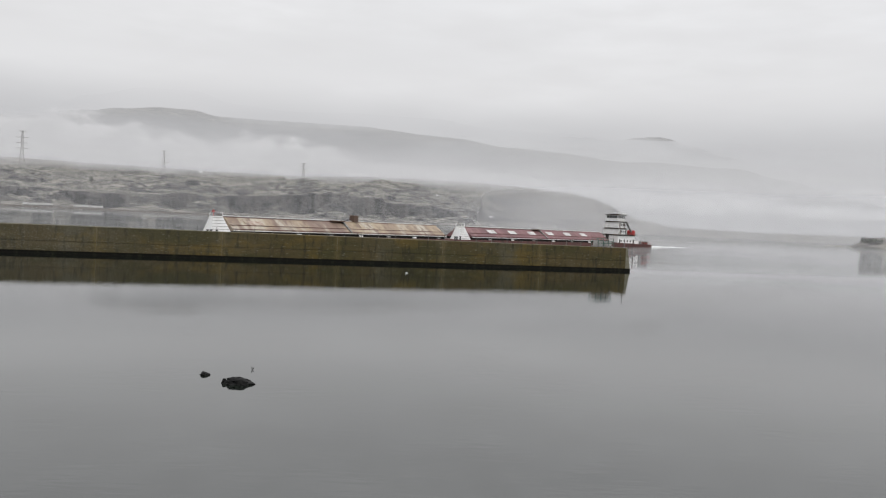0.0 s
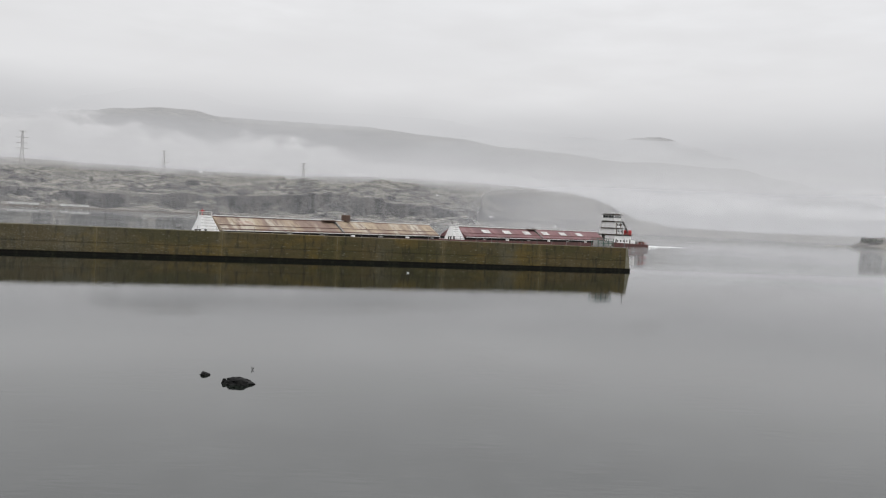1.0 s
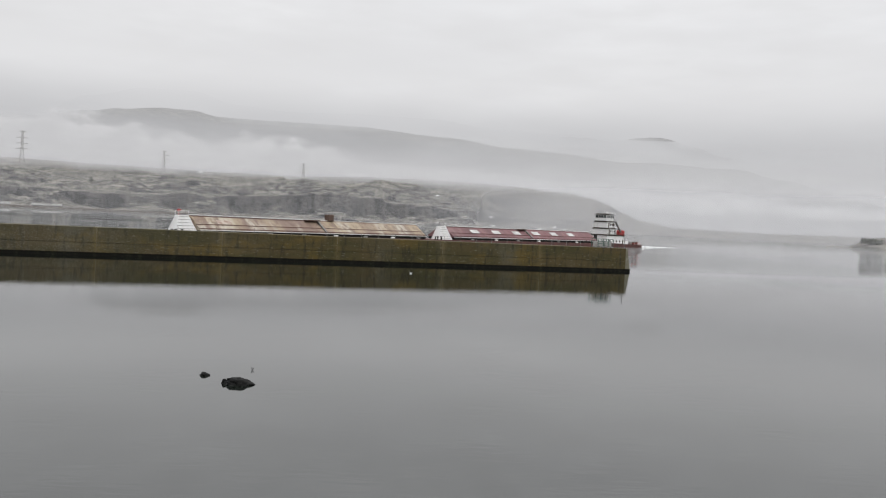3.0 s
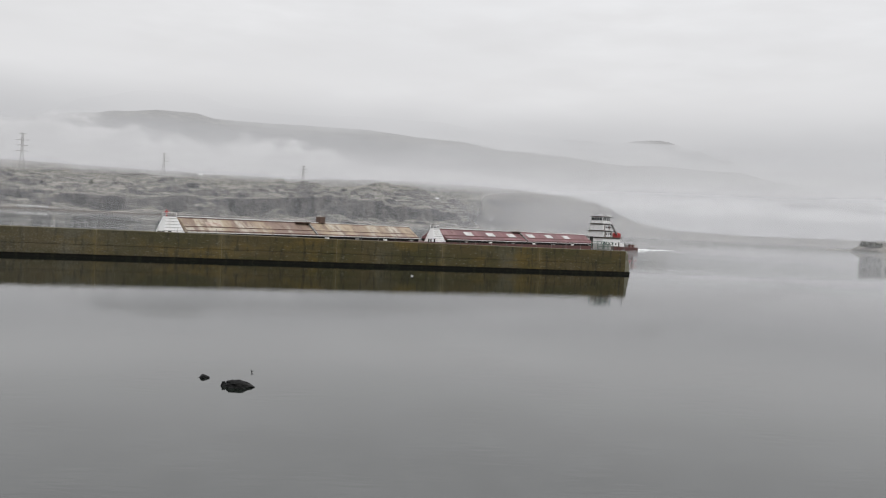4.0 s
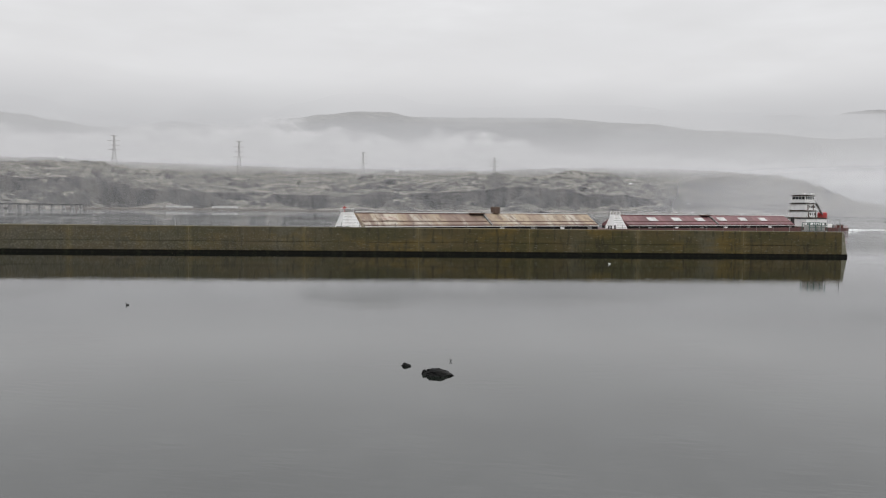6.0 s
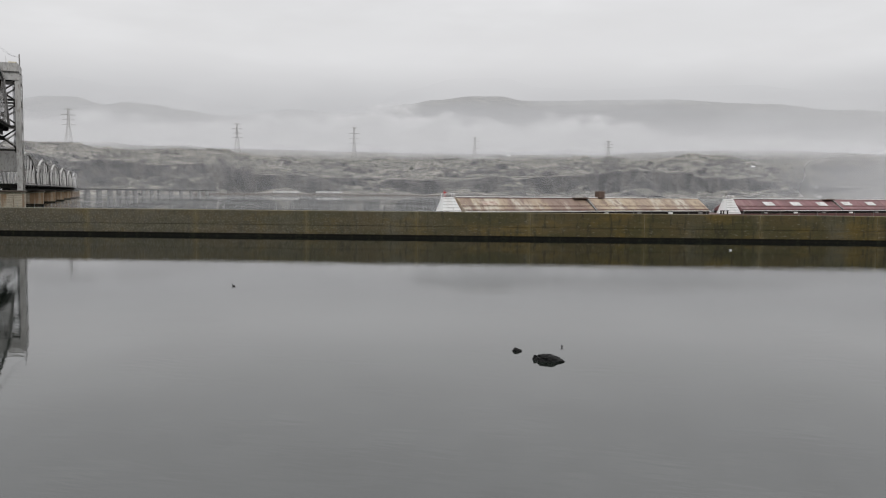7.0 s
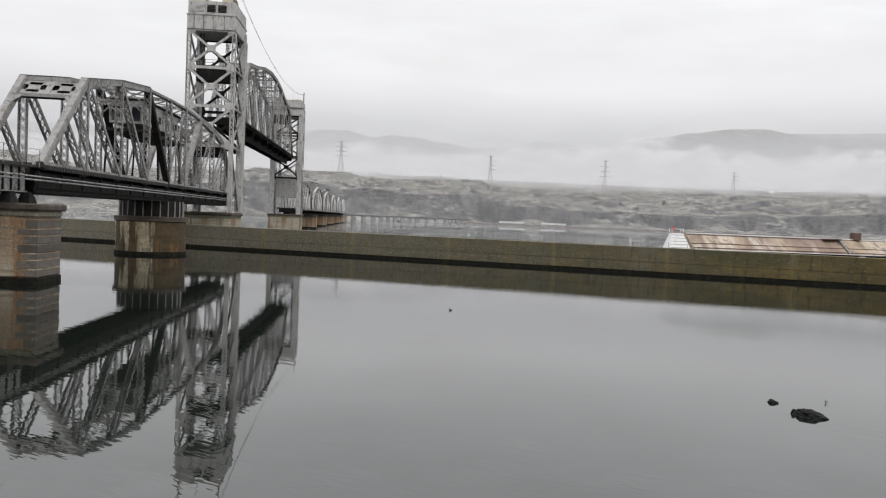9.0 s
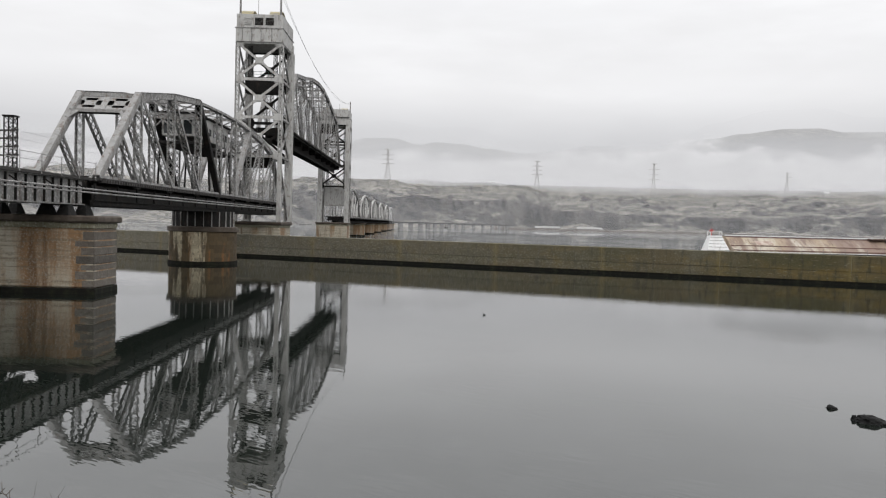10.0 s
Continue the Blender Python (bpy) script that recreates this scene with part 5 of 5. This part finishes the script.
for z in (9.9, 10.4):
    bm = bmesh.new()
    rod(bm, (0, 24, z), (0, 68.8, z), 0.022, 0.022, 6)
    part("cable", bm, M_STEEL, hr)

# lattice mast with cross-arms
mast = thing("lattice_mast", on_bridge(85.0, -42.3), "dark lattice line mast with four cross-arms", "mast")
for x in (-0.45, 0.45):
    for y in (-0.45, 0.45):
        bm = bmesh.new()
        beam(bm, (x, y, -2), (x, y, 16.0), 0.1, 0.1)
        part("leg", bm, M_DARKSTEEL, mast)
bm = bmesh.new()
for k in range(18):
    z = 0.1 + k * 0.88
    for s in (-1, 1):
        beam(bm, (-0.45 * s, -0.45, z), (0.45 * s, -0.45, z + 0.88), 0.06, 0.04, (0, 1, 0))
        beam(bm, (-0.45 * s, 0.45, z), (0.45 * s, 0.45, z + 0.88), 0.06, 0.04, (0, 1, 0))
        beam(bm, (0.45, -0.45 * s, z), (0.45, 0.45 * s, z + 0.88), 0.06, 0.04)
part("lacing", bm, M_DARKSTEEL, mast, kind="stuff")
bm = bmesh.new()
box(bm, -0.6, 0.6, -0.6, 0.6, 15.9, 16.05)
part("top_plate", bm, M_DARKSTEEL, mast)
for z in (14.5, 13.7, 12.85, 12.0):
    bm = bmesh.new()
    beam(bm, (-2.4, -0.5, z - 0.12), (1.05, -0.5, z + 0.05), 0.16, 0.14, (0, 1, 0))
    part("cross_arm", bm, M_TIMBER, mast)

wires = thing("line_wires", on_bridge(0, 0), "thin sagging line wires beside the bridge", "wire")
for z in (14.5, 13.7, 12.0):
    bm = bmesh.new()
    strand(bm, (-41.3, 85, z), (-39.5, 146, z + 2.5), 0.8, 0.014)
    part("wire", bm, M_WIRE, wires)
span_cable = thing("tower_cable", on_bridge(0, 0), "slack cables hung between the lift tower tops", "cable")
for dx, sag in ((0.0, 4.6), (0.3, 5.3)):
    bm = bmesh.new()
    strand(bm, (-26.5 + dx, 148.3, 46.2), (-26.0 + dx, 279.5, 45.6), sag, 0.03, 26)
    part("cable", bm, M_WIRE, span_cable)

# ---- on the guide wall ----
railing = thing("wall_railing", pose(29.1, WALL_A + WALL_B * 29.1, WALL_H, 0, 0, WALL_YAW), "row of thin steel posts along the wall top", "railing")
for k in range(58):
    bm = bmesh.new()
    x = -1.2 - 2.42 * k
    rod(bm, (x, 0.25, 0), (x, 0.25, 0.72), 0.026, 0.024, 6)
    part("post", bm, M_STEEL, railing)
cage = thing("wall_end_platform", pose(29.1, WALL_A + WALL_B * 29.1, WALL_H, 0, 0, WALL_YAW), "small green-railed steel platform on the wall end", "platform")
bm = bmesh.new()
box(bm, -5.4, -2.7, 0.5, 2.6, 0.0, 0.18, 0.03)
part("base", bm, M_STEEL, cage)
for x0, x1 in ((-5.3, -4.2), (-3.9, -2.8)):
    bm = bmesh.new()
    box(bm, x0, x1, 0.9, 2.2, 0.18, 0.95, 0.05)
    part("cabinet", bm, M_PALESTEEL, cage)
bm = bmesh.new()
for x in (-5.35, -4.45, -3.6, -2.75):
    for y in (0.55, 2.55):
        beam(bm, (x, y, 0.18), (x, y, 1.3), 0.07, 0.07)
for z in (0.6, 0.95, 1.3):
    for y in (0.55, 2.55):
        beam(bm, (-5.35, y, z), (-2.75, y, z), 0.06, 0.06, (0, 1, 0))
part("guard_rail", bm, M_TEAL, cage, "green pipe guard rail")
bm = bmesh.new()
rod(bm, (-0.9, 0.3, 0), (-0.9, 0.3, 1.4), 0.06, 0.05)
part("light_post", bm, M_STEEL, cage)


# ---- rocks and small things in the water ----
def rock(name, x, y, sx, sy, sz, seed, label):
    bm = bmesh.new()
    bmesh.ops.create_icosphere(bm, subdivisions=4, radius=1)
    for v in bm.verts:
        n = noise.fractal(v.co * 1.3 + Vector((seed, 0, 0)), 0.9, 2.1, 5)
        c = noise.cell(v.co * 1.7 + Vector((seed, 3, 0)))
        v.co *= 1 + 0.28 * n + 0.08 * c
        v.co.x, v.co.y, v.co.z = v.co.x * sx, v.co.y * sy, v.co.z * sz
        if v.co.x > 0:
            v.co.z *= 1 - 0.35 * v.co.x / sx
    ob = part(name, bm, M_ROCK, None, label, "rock", "rocks in the river")
    ob.matrix_world = pose(x, y, 0, 0, 0, 8)
    return ob


rock("rock", -7.17, 29.75, 0.54, 0.40, 0.25, 2.0, "large wet black rock breaking the calm water")
rock("rock", -7.66, 29.75, 0.10, 0.10, 0.17, 5.0, "knob of wet black rock beside the large rock")
rock("rock", -8.75, 31.03, 0.20, 0.16, 0.12, 9.0, "small wet black rock breaking the calm water")
stick = thing("stick", pose(-7.25, 32.5, 0), "short dark stick standing out of the water", "stick")
bm = bmesh.new()
rod(bm, (0.05, 0, -0.3), (-0.06, 0, 0.11), 0.022, 0.014, 6)
rod(bm, (0.0, 0, 0.03), (0.03, 0, 0.09), 0.015, 0.01, 6)
part("twig", bm, M_ROCK, stick)

duck = thing("duck", pose(0, 0, 0), "small dark duck swimming on the calm water", "bird")
bm = bmesh.new()
bmesh.ops.create_icosphere(bm, subdivisions=2, radius=1)
for v in bm.verts:
    v.co = Vector((v.co.x * 0.22, v.co.y * 0.10, v.co.z * 0.085 + 0.04 + (0.04 if v.co.x < -0.8 else 0)))
part("body", bm, M_FEATHER, duck, smooth=True)
bm = bmesh.new()
rod(bm, (0.16, 0, 0.06), (0.2, 0, 0.2), 0.035, 0.03, 8)
part("neck", bm, M_FEATHER, duck)
bm = bmesh.new()
bmesh.ops.create_icosphere(bm, subdivisions=2, radius=0.05)
for v in bm.verts:
    v.co += Vector((0.22, 0, 0.22))
part("head", bm, M_FEATHER, duck, smooth=True)
bm = bmesh.new()
rod(bm, (0.26, 0, 0.215), (0.33, 0, 0.205), 0.02, 0.012, 6)
part("bill", bm, M_BROWN, duck)
for o in duck.children:
    o.scale = (0.62, 0.62, 0.62)

gull = thing("gull", pose(0, 0, 0), "small white gull floating on the calm water", "bird")
bm = bmesh.new()
bmesh.ops.create_icosphere(bm, subdivisions=2, radius=1)
for v in bm.verts:
    v.co = Vector((v.co.x * 0.24, v.co.y * 0.1, v.co.z * 0.1 + 0.07 + (0.05 if v.co.x < -0.8 else 0)))
part("body", bm, M_WHITE, gull, smooth=True)
bm = bmesh.new()
bmesh.ops.create_icosphere(bm, subdivisions=2, radius=0.065)
for v in bm.verts:
    v.co += Vector((0.2, 0, 0.22))
part("head", bm, M_WHITE, gull, smooth=True)
bm = bmesh.new()
rod(bm, (0.25, 0, 0.22), (0.33, 0, 0.21), 0.02, 0.01, 6)
part("bill", bm, M_YELLOW, gull)
for o in gull.children:
    o.scale = (0.6, 0.6, 0.6)

# bare twigs on the near bank
twigs = thing("bare_bush", pose(-8.9, 3.3, 1.0), "bare leafless twigs of a bush on the bank", "bush")
rnd = random.Random(3)
for k in range(9):
    bm = bmesh.new()
    p = Vector((rnd.uniform(-1.2, 0.3), rnd.uniform(-0.3, 0.3), -0.5))
    d = Vector((rnd.uniform(-0.2, 0.6), rnd.uniform(-0.2, 0.2), 1)).normalized()
    r = 0.009
    for j in range(15):
        q = p + d * 0.19
        rod(bm, p, q, r, r * 0.88, 5)
        if j > 7:
            e = (d + Vector((rnd.uniform(-1, 1), rnd.uniform(-1, 1), 0.2))).normalized()
            rod(bm, q, q + e * rnd.uniform(0.1, 0.28), r * 0.6, r * 0.3, 4)
        p, r = q, r * 0.94
        d = (d + Vector((rnd.uniform(-0.2, 0.26), rnd.uniform(-0.15, 0.15), -0.03))).normalized()
    part("stem", bm, M_TWIG, twigs)
# one stem bows over
bm = bmesh.new()
arc = [Vector((-0.9 + 1.15 * f, 0.1 * f, -0.4 + 3.0 * math.sin(math.pi * (0.08 + 0.5 * f)) - 0.5 * f * f)) for f in (i / 14 for i in range(15))]
for i, (p, q) in enumerate(zip(arc, arc[1:])):
    rod(bm, p, q, 0.011 - 0.0005 * i, 0.0105 - 0.0005 * i, 5)
    if i > 6:
        rod(bm, q, q + Vector((0.1 * (-1) ** i, 0.03, 0.09)), 0.005, 0.003, 4)
part("bowed_stem", bm, M_TWIG, twigs)


# ---- far bank: pylons, houses, sheds, viaduct, tree, spit ----
def polar(az, r):
    return -r * math.sin(radians(az)), r * math.cos(radians(az))


def ground_at(az, r):
    return land_height(az, r)


def pylon(az, r, top_el):
    x, y = polar(az, r)
    z0 = ground_at(az, r) - 3
    h = 6.2 + r * math.tan(radians(top_el)) - z0
    root = thing("pylon", pose(x, y, z0, 0, 0, az - 10), "tall steel lattice power pylon standing in the mist", "pylon", "power pylons on the plateau")
    # pale steel throughout: the mist is put into the pylon's colour
    for sx in (-1, 1):
        for sy in (-1, 1):
            bm = bmesh.new()
            beam(bm, (sx * 6.5, sy * 6.5, 0), (sx * 2.0, sy * 2.0, h * 0.55), 0.55, 0.55)
            beam(bm, (sx * 2.0, sy * 2.0, h * 0.55), (sx * 1.3, sy * 1.3, h), 0.5, 0.5)
            part("leg", bm, M_PALESTEEL, root)
    bm = bmesh.new()
    n = 13
    for k in range(n):
        f0, f1 = k / n, (k + 1) / n

        def wd(f):
            return 6.5 + (2.0 - 6.5) * f / 0.55 if f < 0.55 else 2.0 - 0.7 * (f - 0.55) / 0.45
        for s in (-1, 1):
            for y_ in (-1, 1):
                beam(bm, (-s * wd(f0), y_ * wd(f0), h * f0), (s * wd(f1), y_ * wd(f1), h * f1), 0.26, 0.26, (0, 1, 0))
    part("lacing", bm, M_PALESTEEL, root, kind="stuff")
    for f, w in ((0.99, 7.5), (0.83, 13.0), (0.69, 11.0), (0.55, 13.0)):
        bm = bmesh.new()
        beam(bm, (-w, 0, h * f), (w, 0, h * f), 0.8, 0.6, (0, 1, 0))
        beam(bm, (-w, 0, h * f), (0, 0, h * f + 2.2), 0.35, 0.3, (0, 1, 0))
        beam(bm, (w, 0, h * f), (0, 0, h * f + 2.2), 0.18, 0.18, (0, 1, 0))
        part("cross_arm", bm, M_PALESTEEL, root)


for az, r, el in ((45.35, 1685, 5.02), (35.0, 1850, 4.47), (27.17, 1930, 4.4), (18.85, 2020, 3.82), (9.75, 2160, 3.57)):
    pylon(az, r, el)


def far_house(az, r, length, depth, height, label, lift=0.0):
    x, y = polar(az, r)
    root = thing("far_house", pose(x, y, max(0.5, ground_at(az, r)) - 0.5 + lift, 0, 0, az + 8), label, "building", "far white buildings")
    bm = bmesh.new()
    box(bm, -length / 2, length / 2, -depth / 2, depth / 2, 0, height)
    part("wall", bm, M_WHITE, root)
    bm = bmesh.new()
    a = [bm.verts.new((sx * length / 2 * 1.03, y_, z)) for sx in (-1, 1) for y_, z in ((-depth / 2 - 0.6, height), (0, height + depth * 0.3), (depth / 2 + 0.6, height))]
    bm.faces.new((a[0], a[1], a[4], a[3]))
    bm.faces.new((a[1], a[2], a[5], a[4]))
    bm.faces.new((a[0], a[2], a[1]))
    bm.faces.new((a[3], a[4], a[5]))
    bm.faces.new((a[0], a[3], a[5], a[2]))
    part("roof", bm, M_WHITE, root)


far_house(38.1, 1860, 12, 8, 3.5, "white farm building on the misty plateau")
far_house(20.5, 2080, 9, 7, 2.4, "small white farm building on the misty plateau")
far_house(16.5, 2130, 10, 7, 2.6, "small white farm building on the misty plateau")
rnd = random.Random(12)
for k in range(12):
    far_house(rnd.uniform(-8.5, 4.5), rnd.uniform(2010, 2330), rnd.uniform(6, 10), 6, rnd.uniform(2, 3), "small pale house of a riverside village in mist")
# low causeway with white freight wagons rolling along it
LINE_R = 1345
pts = []
for i in range(81):
    az = 14 + 0.3 * i
    for dr, z in ((-9, -1.0), (-4, 2.4), (4, 2.4), (9, -1.0)):
        pts.append((*polar(az, LINE_R + dr), z))
tagged(grid_mesh("causeway", pts, 81, 4, M_CAP), "low dark railway causeway along the far shore", "causeway", "", "structure")
wagons = []
for k in range(2):
    wagon = thing("freight_wagon", pose(*polar(27, LINE_R), 2.4), "long white freight wagon rolling along the far shore", "wagon", "white wagons on the far shore")
    bm = bmesh.new()
    box(bm, -20, 20, -1.5, 1.5, 1.1, 3.9, 0.2)
    part("body", bm, M_WAGON, wagon)
    bm = bmesh.new()
    box(bm, -20.3, 20.3, -1.2, 1.2, 0.75, 1.1)
    part("underframe", bm, M_DARKSTEEL, wagon)
    for x in (-17, -14, 14, 17):
        bm = bmesh.new()
        rod(bm, (x, -0.9, 0.4), (x, 0.9, 0.4), 0.42, 0.42, 14)
        part("wheelset", bm, M_DARKSTEEL, wagon)
    wagons.append(wagon)

# low viaduct that carries the line on along the far shore
via = thing("viaduct", pose(0, 0, 0), "long low grey railway viaduct along the far shore", "bridge")
end = (on_bridge(715, LC)).translation
path = [Vector((end.x, end.y, 0))] + [Vector((*polar(az, r), 0)) for az, r in ((43.0, 850), (41.5, 960), (40, 1060), (38, 1180), (36.5, 1270))]
for p, q in zip(path, path[1:]):
    bm = bmesh.new()
    beam(bm, p + Vector((0, 0, 6.4)), q + Vector((0, 0, 6.4)), 4.5, 1.5, (0, 0, 1))
    d = (q - p)
    part("deck_girder", bm, M_DARKSTEEL, via)
    for f in (0.0, 0.33, 0.66):
        c = p + d * f
        bm = bmesh.new()
        box(bm, c.x - 1.2, c.x + 1.2, c.y - 2.5, c.y + 2.5, -2, 5.7)
        part("bent", bm, M_STEEL, via)


def leafy(root, name, rnd, centre, radius, count, size):
    bm = bmesh.new()
    for k in range(count):
        d = Vector((rnd.gauss(0, 1), rnd.gauss(0, 1), rnd.gauss(0, 1)))
        d.normalize()
        c = Vector(centre) + Vector((d.x * radius[0], d.y * radius[1], d.z * radius[2])) * rnd.uniform(0.3, 1.0)
        s = size * rnd.uniform(0.5, 1.3)
        vs = [bm.verts.new(c + Vector((rnd.uniform(-s, s), rnd.uniform(-s, s), rnd.uniform(-s, s)))) for _ in range(4)]
        for f in ((0, 1, 2), (0, 2, 3), (0, 3, 1), (1, 3, 2)):
            bm.faces.new([vs[i] for i in f])
    return part(name, bm, M_BUSH, root)


x, y = polar(23.2, 1790)
z = ground_at(23.2, 1790)
tree = thing("tree", pose(x, y, z), "lone dark tree on the grassy plateau", "tree")
bm = bmesh.new()
rod(bm, (0, 0, -2), (0.3, 0, 8), 0.7, 0.25)
rod(bm, (0.1, 0, 4), (2.6, 0, 8), 0.3, 0.12)
rod(bm, (0.1, 0, 4.5), (-2.4, 1, 8.5), 0.3, 0.12)
part("trunk", bm, M_TWIG, tree)
leafy(tree, "crown", random.Random(1), (0, 0, 8), (4, 4, 5.5), 320, 1.2)

# wooded spit with a rock jetty
pts = []
for i in range(90):
    az = -25.0 - 0.16 * i
    for j in range(16):
        r = 985 + 14 * j
        f = max(0.0, 1 - abs(j - 7.5) / 7.5)
        rise = 1.2 if az > -26.4 else min(1, (-26.4 - az) / 1.6) ** 0.7 * 13 + 1.5
        xx, yy = polar(az, r)
        pts.append((xx, yy, -0.8 + rise * f ** 0.6 * (1 + 0.25 * noise.fractal(Vector((xx * 0.03, yy * 0.03, 0)), 1, 2, 4))))
tagged(grid_mesh("spit", pts, 90, 16, M_LAND), "low dark wooded spit with a rock jetty", "spit", "", "structure")
rnd = random.Random(8)
for k in range(60):
    az, r = -27.0 - rnd.random() * 8, rnd.uniform(1010, 1080)
    x, y = polar(az, r)
    bush = thing("bush", pose(x, y, 6.0), "dark leafless bush on the low spit", "bush", "bushes on the spit")
    h = rnd.uniform(2.0, 4.2)
    leafy(bush, "foliage", rnd, (0, 0, h * 0.6), (rnd.uniform(3, 6), 4, h), 90, 1.1)


# ---- what moves ----
def motions():
    speed = 2.87
    for ob, station in ((barge_1, 16.7), (barge_2, 102.3), (boat, 188.5), (wake, 223.0)):
        walk(ob, [(t, tow_pose(station - speed * t)) for t in (0.0, 5.0, 10.0)])
    walk(duck, [(t, pose(x, y, 0.0, 0, 0, 166)) for t, x, y in ((0.0, -24.9, 46.4), (5.5, -30.2, 45.2), (10.0, -35.0, 44.2))])
    walk(gull, [(t, pose(x, y, 0.0, 0, 0, 190)) for t, x, y in ((0.0, -4.0, 96.9), (5.5, -3.1, 97.7), (10.0, -2.4, 98.3))])
    for k, wagon in enumerate(wagons):
        az0 = 26.2 - 2.9 * k
        walk(wagon, [(t, pose(*polar(az0 + 0.8 * t, LINE_R), 2.42, 0, 0, az0 + 0.8 * t)) for t in (0.0, 2.5, 5.0, 7.5, 10.0)])


motions()
